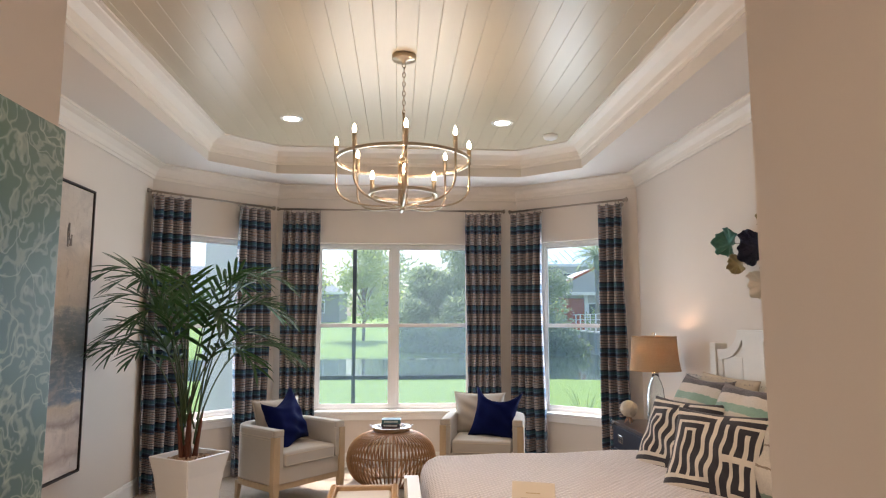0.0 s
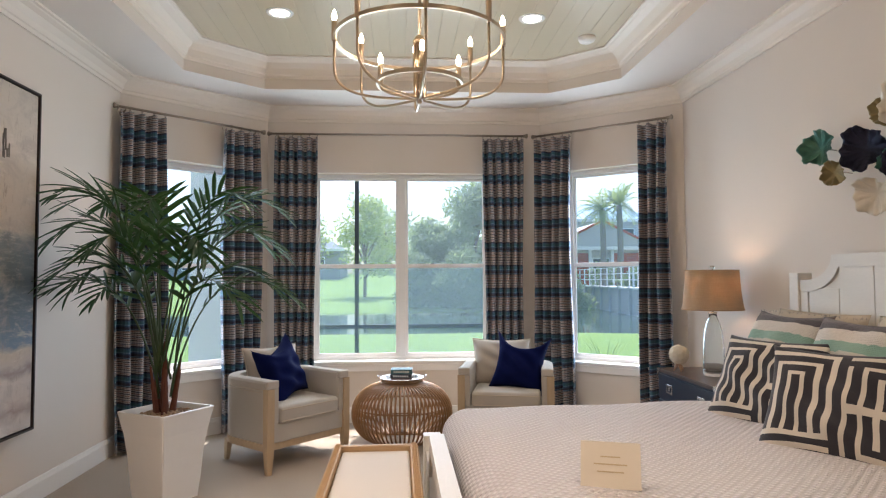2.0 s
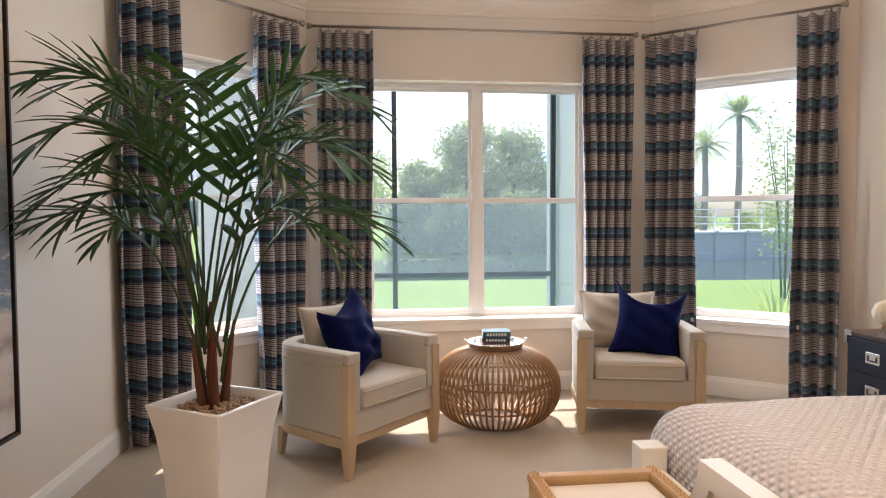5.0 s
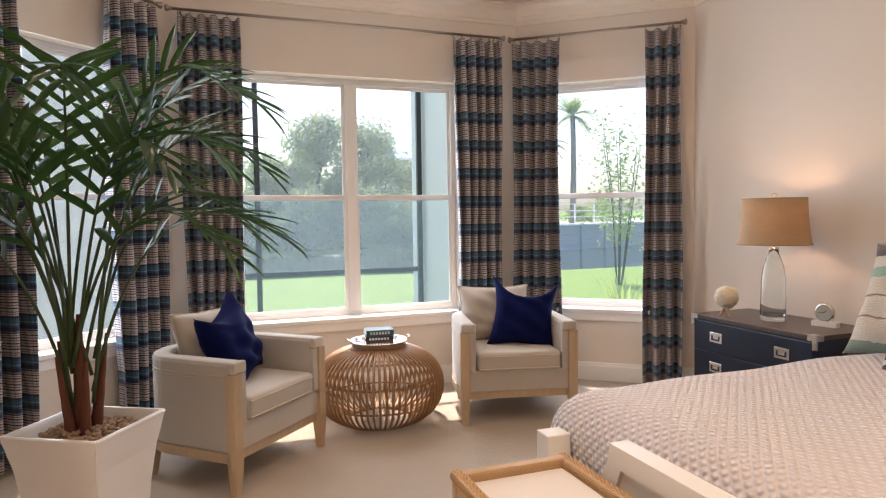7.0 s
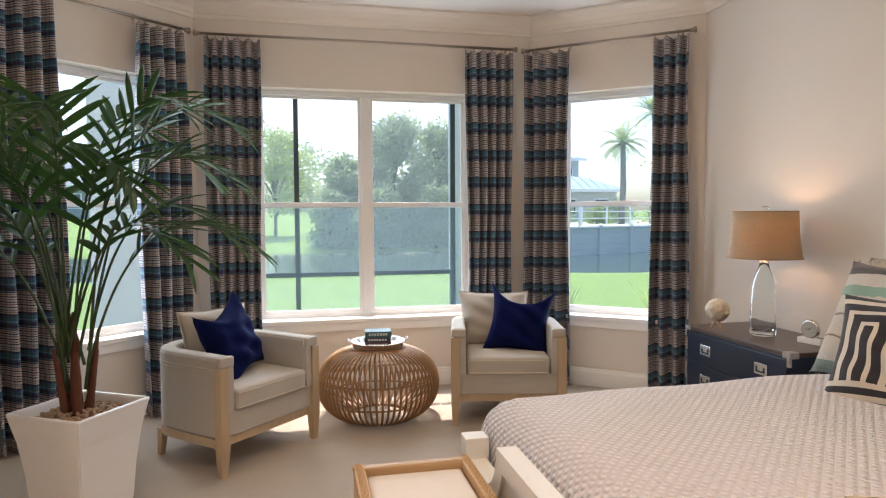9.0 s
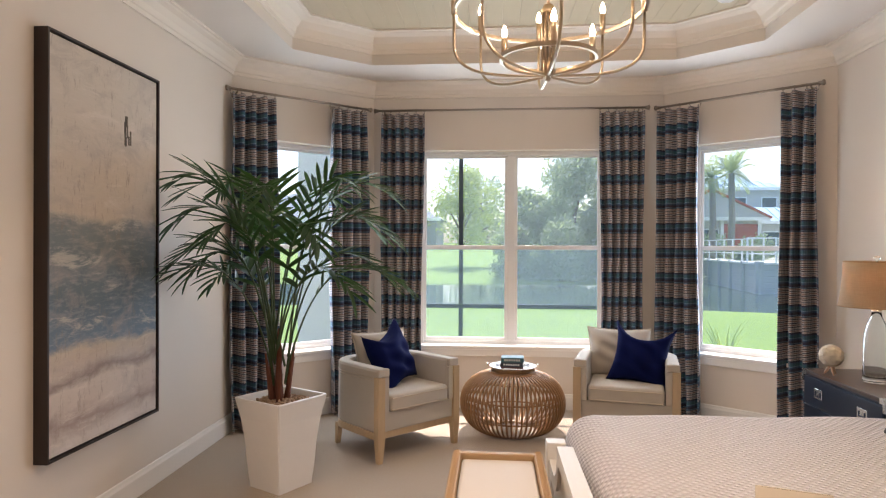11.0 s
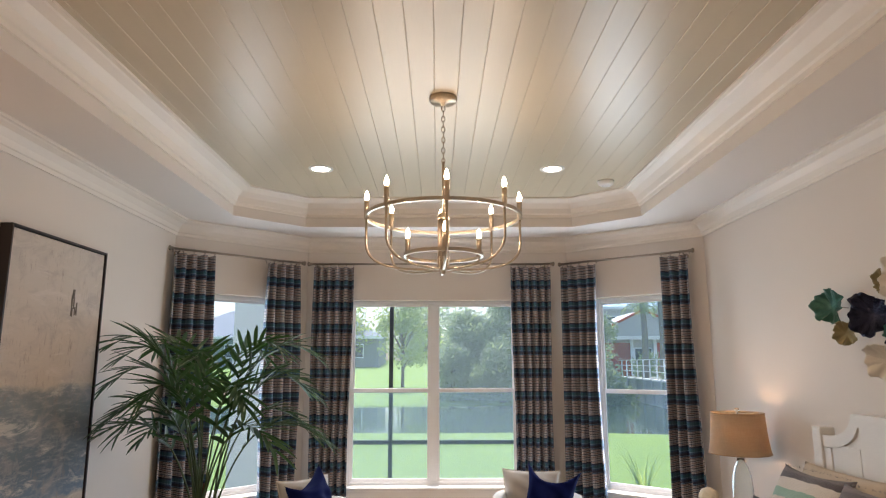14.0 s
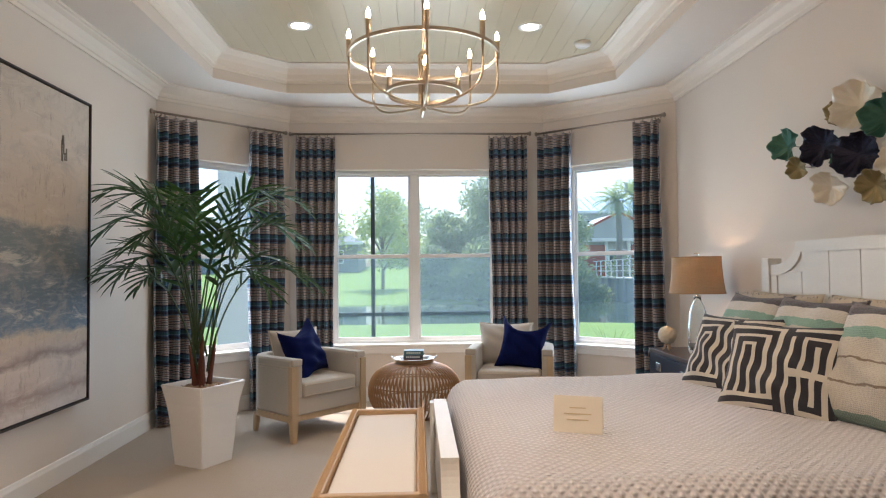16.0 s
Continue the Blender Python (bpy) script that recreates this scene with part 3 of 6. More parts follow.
for k in range(8):
    a = 2 * math.pi * k / 8 + 0.2
    part("column_rod", tube(bmesh.new(), [(0.024 * math.cos(a), 0.024 * math.sin(a), 2.15), (0.024 * math.cos(a), 0.024 * math.sin(a), 2.40)], 0.0065, 8), GOLD, ch, smooth=True)
bm = bmesh.new()
lathe(bm, [(0.0, 2.435), (0.02, 2.43), (0.034, 2.405), (0.034, 2.395), (0.0, 2.39)], 20)
part("top_hub", bm, GOLD, ch, smooth=True)
bm = bmesh.new()
lathe(bm, [(0.0, 2.105), (0.008, 2.108), (0.012, 2.118), (0.006, 2.128), (0.02, 2.135), (0.02, 2.15), (0.0, 2.152)], 16)
part("hub", bm, GOLD, ch, smooth=True)
for r, z, n in ((0.40, 2.405, 64), (0.2, 2.205, 48)):
    bm = bmesh.new()
    lathe(bm, [(r - 0.006, z - 0.009), (r + 0.006, z - 0.009), (r + 0.006, z + 0.009), (r - 0.006, z + 0.009), (r - 0.006, z - 0.009)], n, cap=False)
    part("ring", bm, GOLD, ch, smooth=False)


def candle(a, r, z0, base, sleeve):
    ca, sa = math.cos(a), math.sin(a)
    prof = []
    low = base
    for q in range(13):
        e = q / 12 * math.pi / 2
        prof.append((0.03 + (r - 0.03) * math.sin(e) ** 1.0, low + (z0 - 0.14 - low) * (1 - math.cos(e)) ** 1.6 if r > 0.3 else low + 0.05 * (1 - math.cos(e))))
    prof.append((r, z0))
    arm = part("arm", tube(bmesh.new(), [(p * ca, p * sa, zz) for p, zz in [(0.024, low + 0.06), (0.024, low + 0.015)] + prof], 0.0065, 8), GOLD, ch, smooth=True)
    bm = bmesh.new()
    lathe(bm, [(0.0, z0 - 0.012), (0.013, z0 - 0.01), (0.0135, z0 + sleeve), (0.009, z0 + sleeve + 0.004), (0.0, z0 + sleeve + 0.004)], 14, Matrix.Translation((r * ca, r * sa, 0)))
    part("candle_sleeve", bm, GOLD, arm, smooth=True)
    zb = z0 + sleeve + 0.003
    prof = [(0.0, zb), (0.008, zb), (0.0125, zb + 0.016), (0.011, zb + 0.03), (0.006, zb + 0.045), (0.0, zb + 0.056)]
    part("bulb", lathe(bmesh.new(), prof, 12, Matrix.Translation((r * ca, r * sa, 0))), BULB, arm, "lit flame-shaped bulb", smooth=True)
    lamp("candle_light", "POINT", Matrix.Translation((0.203 + r * ca, 3.86 + r * sa, zb + 0.068)), 0.34, WARM, 0.008)


for k in range(8):
    candle(-math.pi / 2 + k * math.pi / 4 + 0.03, 0.40, 2.405, 2.13, 0.085)
for k in range(4):
    candle(-math.pi / 2 + k * math.pi / 2 + 0.03, 0.185, 2.205, 2.14, 0.085)

sm = thing("smoke_detector", Matrix.Translation((1.5, 5.46, HIGH)), "round white smoke detector on the plank ceiling", "smoke detector")
part("housing", lathe(bmesh.new(), [(0.0, -0.04), (0.04, -0.038), (0.056, -0.03), (0.064, -0.012), (0.066, 0.0), (0.0, 0.0)], 32), WHITE, sm, smooth=True)
part("vent_ring", lathe(bmesh.new(), [(0.030, -0.0425), (0.036, -0.0415), (0.036, -0.0385), (0.030, -0.0385), (0.030, -0.0425)], 24, cap=False), VINYL, sm)


# ---- armchairs ----
def armchair(m, label, mirror=1):
    """A tub chair: its front towards -y, feet on z = 0."""
    c = thing("armchair", m, label, "armchair", "pair of tub armchairs")
    W, D, H = 0.355, 0.66, 0.612
    # plan of the outside of the tub, front left round the back to front right
    plan = [(-W, -0.30)]
    for q in range(11):
        a = math.pi + q / 10 * math.pi / 2
        plan.append((-W + 0.22 + 0.22 * math.cos(a), 0.07 - 0.22 * math.sin(a)))
    plan = plan + [(-x, y) for x, y in plan[::-1]]
    bm = bmesh.new()
    prof = [(0.0, 0.206), (0.006, 0.197), (0.085, 0.197), (0.09, 0.206), (0.09, H - 0.02), (0.082, H - 0.004), (0.07, H), (0.018, H), (0.006, H - 0.005), (0.0, H - 0.02)]
    moulding(bm, plan, prof)
    part("tub", bm, LINEN, c, "pale linen arms and back in one curve")
    bm = bmesh.new()
    moulding(bm, plan, [(-0.003, H - 0.062), (0.0, H - 0.065), (0.003, H - 0.062), (0.0, H - 0.059)])
    moulding(bm, plan, [(-0.003, H - 0.08), (0.0, H - 0.083), (0.003, H - 0.08), (0.0, H - 0.077)])
    part("welt", bm, PIPING, c)
    rail = [(-W, -0.30), *plan[1:-1], (W, -0.30)]
    part("seat_rail", moulding(bmesh.new(), rail + [(-W, -0.30)], [(-0.004, 0.152), (0.05, 0.152), (0.05, 0.196), (-0.004, 0.196)]), OAK, c, "limed oak rail")
    part("front_panel", a_box(-W + 0.04, -0.315, 0.1975, W - 0.04, -0.27, 0.325, 0.006), LINEN, c)
    part("deck", prism(bmesh.new(), [(x * 0.8, y * 0.85) for x, y in plan], 0.22, 0.315), LINEN, c)
    for sx in (-1, 1):
        x0 = sx * W
        bm = bmesh.new()
        pts = [(x0 - sx * -0.004, -0.335), (x0 - sx * 0.05, -0.335), (x0 - sx * 0.05, -0.285), (x0 - sx * -0.004, -0.285)]
        a = [bm.verts.new((*p, 0.152)) for p in pts]
        b_ = [bm.verts.new((*p, H - 0.055)) for p in pts]
        q = [bm.verts.new(((p[0] - (x0 - sx * 0.02)) * 0.62 + x0 - sx * 0.02, (p[1] + 0.31) * 0.62 - 0.31, 0)) for p in pts]
        for lo, hi in ((a, b_), (q, a)):
            for i in range(4):
                j = (i + 1) % 4
                bm.faces.new((lo[i], lo[j], hi[j], hi[i]))
        bm.faces.new(q)
        bm.faces.new(b_)
        part("front_leg", bm, OAK, c, "limed oak leg running up the arm")
        part("arm_cap", a_box(min(x0, x0 - sx * 0.09), -0.332, H - 0.054, max(x0, x0 - sx * 0.09), -0.298, H, 0.012, 3), LINEN, c)
        part("arm_front", a_box(min(x0 - sx * 0.05, x0 - sx * 0.09), -0.325, 0.326, max(x0 - sx * 0.05, x0 - sx * 0.09), -0.298, H - 0.055, 0.004), LINEN, c)
        bm = bmesh.new()
        xb, yb = sx * (W - 0.07), 0.23
        for (h0, s0), (h1, s1) in (((0.0, 0.014), (0.155, 0.021)),):
            lo = [bm.verts.new((xb + dx * s0, yb + 0.02 + dy * s0, h0)) for dx, dy in ((-1, -1), (1, -1), (1, 1), (-1, 1))]
            hi = [bm.verts.new((xb + dx * s1, yb + dy * s1, h1)) for dx, dy in ((-1, -1), (1, -1), (1, 1), (-1, 1))]
            for i in range(4):
                bm.faces.new((lo[i], lo[(i + 1) % 4], hi[(i + 1) % 4], hi[i]))
            bm.faces.new(lo)
            bm.faces.new(hi)
        part("back_leg", bm, OAK, c, "limed oak leg")
    bm = bmesh.new()
    box(bm, -W + 0.098, -0.332, 0.318, W - 0.098, 0.18, 0.425, 0.03, 4)
    for v in bm.verts:
        if v.co.z > 0.40:
            v.co.z += 0.018 * (1 - (v.co.x / W) ** 2)
    part("seat_cushion", bm, LINEN, c, "loose linen seat cushion", smooth=True)
    bm = bmesh.new()
    for zz in (0.335, 0.410):
        tube(bm, [(-W + 0.11, -0.331, zz), (W - 0.11, -0.331, zz)], 0.005, 6)
    part("cushion_piping", bm, PIPING, c)
    return c


LCH = Matrix.Translation((-0.755, 5.65, 0)) @ Matrix.Rotation(radians(47), 4, "Z")
RCH = Matrix.Translation((0.965, 5.94, 0)) @ Matrix.Rotation(radians(-13), 4, "Z")
armchair(LCH, "cream linen tub armchair with limed oak legs, navy cushion on it")
armchair(RCH, "cream linen tub armchair with oak legs beside the rattan table")


def throw_pillow(m, w, h, t, mats, label, seed, pattern=None, cord=None, n=28, category="cushion", group="", fringe=None, sag=0.0, pinch=0.10):
    p = thing("pillow", m, label, category, group)
    part("cover", cushion(w, h, t, n, pinch, seed, sag, pattern), mats, p, smooth=True)
    if cord:
        part("piping", rim_cord(w, h, 0.10), cord, p)
    if fringe:
        bm = bmesh.new()
        rnd = random.Random(seed)
        for k in range(70):
            u = rnd.uniform(-1, 1)
            side = k % 2 * 2 - 1
            a = Vector((u * w / 2, rnd.uniform(-0.01, 0.01), side * h / 2 * 0.985))
            tube(bm, [a, a + Vector((rnd.uniform(-0.006, 0.006), rnd.uniform(-0.008, 0.008), side * rnd.uniform(0.004, 0.011)))], 0.0012, 4)
        tagged(part("fringe", bm, fringe, p), kind="stuff")
    return p


def lean(x, y, z, turn, tilt, spin=0):
    """A cushion's pose: facing turned by turn, leaning back by tilt, spun in its own plane."""
    return Matrix.Translation((x, y, z)) @ Matrix.Rotation(radians(turn), 4, "Z") @ Matrix.Rotation(radians(-tilt), 4, "X") @ Matrix.Rotation(radians(spin), 4, "Y")


throw_pillow(LCH @ lean(0.02, 0.14, 0.60, 0, 12), 0.48, 0.38, 0.16, LINEN, "cream linen back cushion on the armchair", 3, cord=PIPING)
throw_pillow(LCH @ lean(-0.03, -0.03, 0.625, 16, 18, -13), 0.44, 0.47, 0.20, NAVY, "navy velvet throw pillow leaning on the armchair", 4, sag=0.06, pinch=0.2)
throw_pillow(RCH @ lean(-0.06, 0.14, 0.60, 0, 12), 0.48, 0.38, 0.16, LINEN, "cream linen back cushion on the armchair", 5, cord=PIPING)
throw_pillow(RCH @ lean(0.10, -0.03, 0.62, -8, 18, 7), 0.45, 0.48, 0.20, NAVY, "navy velvet throw pillow set askew on the armchair", 6, sag=0.10, pinch=0.2)

# ---- rattan table ----
rt = thing("rattan_table", Matrix.Translation((0.125, 6.03, 0)), "round pumpkin-shaped natural rattan cane table", "table")


def belly(f):
    """Radius and height of the cane frame, f from the foot to the crown."""
    a = -0.40 * math.pi + f * 0.84 * math.pi
    return 0.395 * max(0.0, math.cos(a)) ** 0.62, 0.222 + 0.232 * math.sin(a) / math.sin(0.44 * math.pi)


base = [belly(q / 22) for q in range(23)]
bm = tube(bmesh.new(), [(r, 0, z) for r, z in base], 0.0078, 6)
me = None
for k in range(66):
    if me is None:
        first = part("cane", bm, RATTAN, rt, smooth=True)
        me = first.data
    else:
        o = new("cane", me)
        o.parent = rt
        o.rotation_euler = (0, 0, 2 * math.pi * k / 66)
for f in (0.04, 0.33, 0.56, 0.80, 0.97):
    r, z = belly(f)
    part("hoop", tube(bmesh.new(), circle((0, 0, z), r - 0.011, 56), 0.006, 6, True), RATTAN, rt, smooth=True)
part("top_board", lathe(bmesh.new(), [(0.0, 0.447), (0.17, 0.447), (0.175, 0.452), (0.17, 0.458), (0.0, 0.458)], 40), RATTAN, rt)

tr = thing("tray", Matrix.Translation((0.125, 6.03, 0.459)), "round silver metal tray on the rattan table", "tray")
part("dish", lathe(bmesh.new(), [(0.0, 0.0), (0.155, 0.0), (0.168, 0.006), (0.172, 0.034), (0.178, 0.038), (0.175, 0.041), (0.168, 0.036), (0.163, 0.009), (0.15, 0.004), (0.0, 0.004)], 48), NICKEL, tr, smooth=True)
for s in (-1, 1):
    part("handle", tube(bmesh.new(), [(s * 0.172, -0.03, 0.034), (s * 0.19, -0.024, 0.05), (s * 0.194, 0, 0.055), (s * 0.19, 0.024, 0.05), (s * 0.172, 0.03, 0.034)], 0.004, 6), NICKEL, tr, smooth=True)
PAGES = surface("book_pages", (0.74, 0.70, 0.62), 0.85, vary=0.1, fine=200, stretch=(1, 1, 20))
LETTER = surface("book_lettering", (0.60, 0.58, 0.52), 0.6, vary=0.1)
for k, (nm, colr, z0) in enumerate(((0, (0.10, 0.035, 0.028), 0.0), (1, (0.025, 0.028, 0.04), 0.034), (2, (0.03, 0.10, 0.115), 0.066))):
    hgt = (0.032, 0.030, 0.036)[k]
    bk = thing("book", Matrix.Translation((0.125, 6.03, 0.464 + z0)) @ Matrix.Rotation(radians((-6, -9, -4)[k]), 4, "Z"), ("rust-red", "black", "dark teal")[k] + " hardback book lying in a stack on the tray", "book", "stack of books on the tray")
    cov = surface("book_cover_" + "abc"[k], colr, 0.5, vary=0.15, fine=80)
    bm = bmesh.new()
    box(bm, -0.085, -0.062, 0, 0.085, 0.062, 0.003, 0.001, 1)
    box(bm, -0.085, -0.062, hgt - 0.003, 0.085, 0.062, hgt, 0.001, 1)
    box(bm, -0.085, -0.062, 0.003, 0.085, -0.058, hgt - 0.003)
    part("cover", bm, cov, bk)
    part("pages", a_box(-0.081, -0.0578, 0.0032, 0.081, 0.058, hgt - 0.0032), PAGES, bk)
    bm = bmesh.new()
    for q in range(7):
        box(bm, -0.062 + q * 0.018, -0.0632, hgt * 0.28, -0.050 + q * 0.018, -0.0621, hgt * 0.72)
    part("lettering", bm, LETTER, bk, "pale illegible title bars")

# ---- potted palm ----
POTM = Matrix.Translation((-1.27, 4.80, 0)) @ Matrix.Rotation(radians(60), 4, "Z")
pt = thing("planter", POTM, "tall white square flared planter filled with brown pebbles", "planter")
bm = bmesh.new()
lev = [(0.128, 0.0), (0.128, 0.01), (0.136, 0.12), (0.148, 0.26), (0.165, 0.40), (0.186, 0.505), (0.190, 0.52), (0.188, 0.525), (0.176, 0.525), (0.172, 0.515), (0.166, 0.47)]
rings = [[bm.verts.new((sx * r, sy * r, z)) for sx, sy in ((-1, -1), (1, -1), (1, 1), (-1, 1))] for r, z in lev]
for a, b_ in zip(rings, rings[1:]):
    for i in range(4):
        bm.faces.new((a[i], a[(i + 1) % 4], b_[(i + 1) % 4], b_[i]))
bm.faces.new(rings[0])
bm.faces.new(rings[-1])
es = [e for e in bm.edges if abs(e.verts[0].co.z - e.verts[1].co.z) > 0.004]
bmesh.ops.bevel(bm, geom=es, offset=0.006, segments=2, affect="EDGES")
part("pot", bm, POT, pt)
bm = bmesh.new()
rnd = random.Random(5)
for k in range(420):
    x, y = rnd.uniform(-0.16, 0.16), rnd.uniform(-0.16, 0.16)
    s = rnd.uniform(0.008, 0.015)
    bmesh.ops.create_icosphere(bm, subdivisions=1, radius=1, matrix=Matrix.Translation((x, y, 0.472 + 0.03 * (1 - (x * x + y * y) * 25) + rnd.uniform(-0.004, 0.008))) @ Matrix.Rotation(rnd.uniform(0, 6), 4, (rnd.random(), rnd.random(), 1)) @ Matrix.Diagonal((s * 1.3, s, s * 0.7, 1)))
tagged(part("gravel", bm, PEBBLE, pt, "brown mixed pebbles", smooth=True), kind="stuff")

palm = thing("palm_plant", Matrix.Translation((-1.285, 4.80, 0.48)), "tall leafy green kentia palm growing in the white planter", "plant")
rnd = random.Random(11)
for k, (dx, dy, h) in enumerate(((0, 0, 0.44), (-0.035, 0.02, 0.34), (0.04, 0.015, 0.36), (0.015, -0.035, 0.28), (-0.015, 0.04, 0.32), (-0.03, -0.025, 0.30), (0.03, 0.04, 0.26))):
    pts, rad = [], []
    for q in range(9):
        f = q / 8
        pts.append((dx * (1 + 1.1 * f), dy * (1 + 1.1 * f), f * h))
        rad.append((0.026 if k == 0 else 0.019) * (1 - 0.72 * f) * (1 + 0.12 * (q % 2)))
    part("trunk", tube(bmesh.new(), pts, rad, 9), FIBRE, palm, "fibrous red-brown stem base", smooth=True)


def frond(start, az, reach, tip, apex, leaves, seed):
    rr = random.Random(seed)
    dirv = Vector((math.cos(az), math.sin(az), 0))
    n = 22
    p0, p1, p2 = Vector(start), dirv * reach * 0.34 + Vector((0, 0, apex - 0.04)), dirv * reach + Vector((0, 0, tip))
    spine = [p0 * (1 - f) ** 2 + p1 * 2 * f * (1 - f) + p2 * f * f for f in [q / n for q in range(n + 1)]]
    bm = bmesh.new()
    tube(bm, spine, [0.0065 * (1 - 0.85 * q / n) + 0.0008 for q in range(n + 1)], 6)
    ob = part("frond", bm, STEM, palm, smooth=True)
    bm = bmesh.new()
    side0 = Vector((-dirv.y, dirv.x, 0))
    for q in range(leaves):
        f = 0.36 + 0.64 * q / (leaves - 1)
        k = min(n - 1, int(f * n))
        fr = f * n - k
        base = spine[k].lerp(spine[k + 1], min(fr, 1))
        tang = (spine[k + 1] - spine[k]).normalized()
        up = side0.cross(tang) * -1
        if up.z < 0:
            up = -up
        for s in (-1, 1):
            L = (0.245 * (1 - 0.40 * abs((f - 0.66) / 0.34) ** 1.4) + 0.02) * rr.uniform(0.82, 1.12)
            spread = 1.0 - 0.6 * (f - 0.36) / 0.64
            d = (tang * math.cos(spread) + side0 * s * math.sin(spread) + up * rr.uniform(-0.1, 0.25)).normalized()
            wd = rr.uniform(0.0095, 0.0155)
            prev = None
            pos = base.copy()
            for e in range(6):
                g = e / 5
                wv = wd * (0.35 + 2.2 * g * (1 - g) + 0.35 * (1 - g)) * (1 if e < 5 else 0.05)
                acr = d.cross(up).normalized()
                fold = up * wv * 0.35
                row = [bm.verts.new(pos + acr * wv + fold), bm.verts.new(pos - up * 0.0015), bm.verts.new(pos - acr * wv + fold)]
                if prev:
                    bm.faces.new((prev[0], prev[1], row[1], row[0]))
                    bm.faces.new((prev[1], prev[2], row[2], row[1]))
                prev = row
                pos = pos + d * L / 5
                d = (d + Vector((0, 0, -0.02 - 0.06 * rr.random()))).normalized()
    part("blade", bm, LEAF, ob, smooth=True)


FR = [(186, 0.62, 1.04, 1.50), (170, 0.62, 0.76, 1.25), (190, 0.58, 1.26, 1.60), (160, 0.50, 1.32, 1.65), (215, 0.50, 1.20, 1.55),
      (0, 0.66, 1.00, 1.45), (14, 0.66, 0.74, 1.25), (5, 0.62, 1.24, 1.60), (-20, 0.50, 1.26, 1.60), (28, 0.58, 1.04, 1.50),
      (60, 0.50, 1.26, 1.60), (125, 0.55, 1.08, 1.50), (-50, 0.52, 0.95, 1.40), (-85, 0.50, 1.14, 1.55), (-120, 0.52, 0.92, 1.35), (200, 0.60, 0.86, 1.3),
      (180, 0.74, 0.70, 1.12), (150, 0.60, 0.72, 1.12), (6, 0.70, 0.66, 1.1), (-32, 0.58, 0.72, 1.1)]
for k, (az, reach, tip, apex) in enumerate(FR):
    b0 = (rnd.uniform(-0.04, 0.04), rnd.uniform(-0.04, 0.04), rnd.uniform(0.1, 0.3))
    frond(b0, radians(az + rnd.uniform(-6, 6)), reach * rnd.uniform(0.94, 1.06), tip + rnd.uniform(-0.05, 0.05), apex, 12, 100 + k)

# ---- bed ----
BY, BH = 3.235, 1.05
bed = thing("bed", Matrix.Translation((0, 0, 0)), "white-washed panelled king bed with scooped headboard and footboard", "bed")


def scoop(shoulder, top, half_top, half_out, r, wid):
    """Half the outline of a board's top rail, outer and inner line: a flat shoulder, a scoop, the raised middle."""
    h = top - shoulder
    out, inn = [(half_out, shoulder)], [(half_out, shoulder - wid)]
    for q in range(13):
        a = q / 12 * math.pi / 2
        u, z = half_top + r - r * math.sin(a), shoulder + h * (1 - math.cos(a))
        d = Vector((-h * math.sin(a), -r * math.cos(a))).normalized()
        out.append((u, z))
        inn.append((u + d.x * wid, min(z + d.y * wid, top - wid)))
    out.append((half_top, top))
    inn.append((half_top - wid, top - wid))
    return out, inn


def board(name, x0, x1, post, shoulder, top, half_top, half_out, low, r=0.13, wid=0.062):
    out, inn = scoop(shoulder, top, half_top, half_out, r, wid)
    both = [[(BY + u, z) for u, z in h] + [(BY - u, z) for u, z in h[::-1]] for h in (out, inn)]
    panel = [(BY + u, z + 0.02) for u, z in inn] + [(BY - u, z + 0.02) for u, z in inn[::-1]]
    b_ = part(name, prism(bmesh.new(), panel + [(BY - half_out, low), (BY + half_out, low)], x0 + 0.014, x1 - 0.014, "x"), IVORY, bed)
    bm = bmesh.new()
    n = len(both[0])
    va = [[bm.verts.new((x, *p)) for p in row] for x in (x0, x1) for row in both]
    for i in range(n - 1):
        for p, q in ((0, 1), (3, 2), (2, 0), (1, 3)):
            bm.faces.new((va[p][i], va[p][i + 1], va[q][i + 1], va[q][i]))
    for i in (0, n - 1):
        bm.faces.new((va[0][i], va[1][i], va[3][i], va[2][i]))
    part("top_rail", bm, IVORY, b_)
    for s in (-1, 1):
        y0, y1 = sorted((BY + s * half_out, BY + s * (half_out + 0.08)))
        part("post", a_box(x0 - 0.012, y0, 0, x1 + 0.012, y1, post, 0.006), IVORY, b_)
        y0, y1 = sorted((BY + s * (half_out - 0.002), BY + s * (half_out - 0.064)))
        part("stile", a_box(x0, y0, low, x1, y1, shoulder - wid - 0.002, 0.003), IVORY, b_)
    return b_


hb = board("headboard", 2.30, 2.36, 1.305, 1.265, 1.395, 0.755, 1.015, 0.35, 0.22)
for k in range(-4, 4):
    y0, y1 = BY + k * 0.2375, BY + (k + 1) * 0.2375
    part("plank", a_box(2.306, max(y0, BY - 0.95) + 0.002, 0.4, 2.3135, min(y1, BY + 0.95) - 0.002, 1.335 if -3 <= k < 3 else 1.225, 0.002, 1), IVORY, hb)
fb = board("footboard", 0.235, 0.30, 0.505, 0.43, 0.595, 0.515, 0.85, 0.16, 0.15)
for s in (-1, 1):
    part("side_rail", a_box(0.31, BY + s * 0.90 - 0.015, 0.18, 2.29, BY + s * 0.90 + 0.015, 0.355, 0.005), IVORY, bed)
tagged(link("box_spring", a_box(0.33, BY - 0.88, 0.2, 2.28, BY + 0.88, 0.36, 0.03), CREAM), "cream box spring inside the bed frame", "box spring")

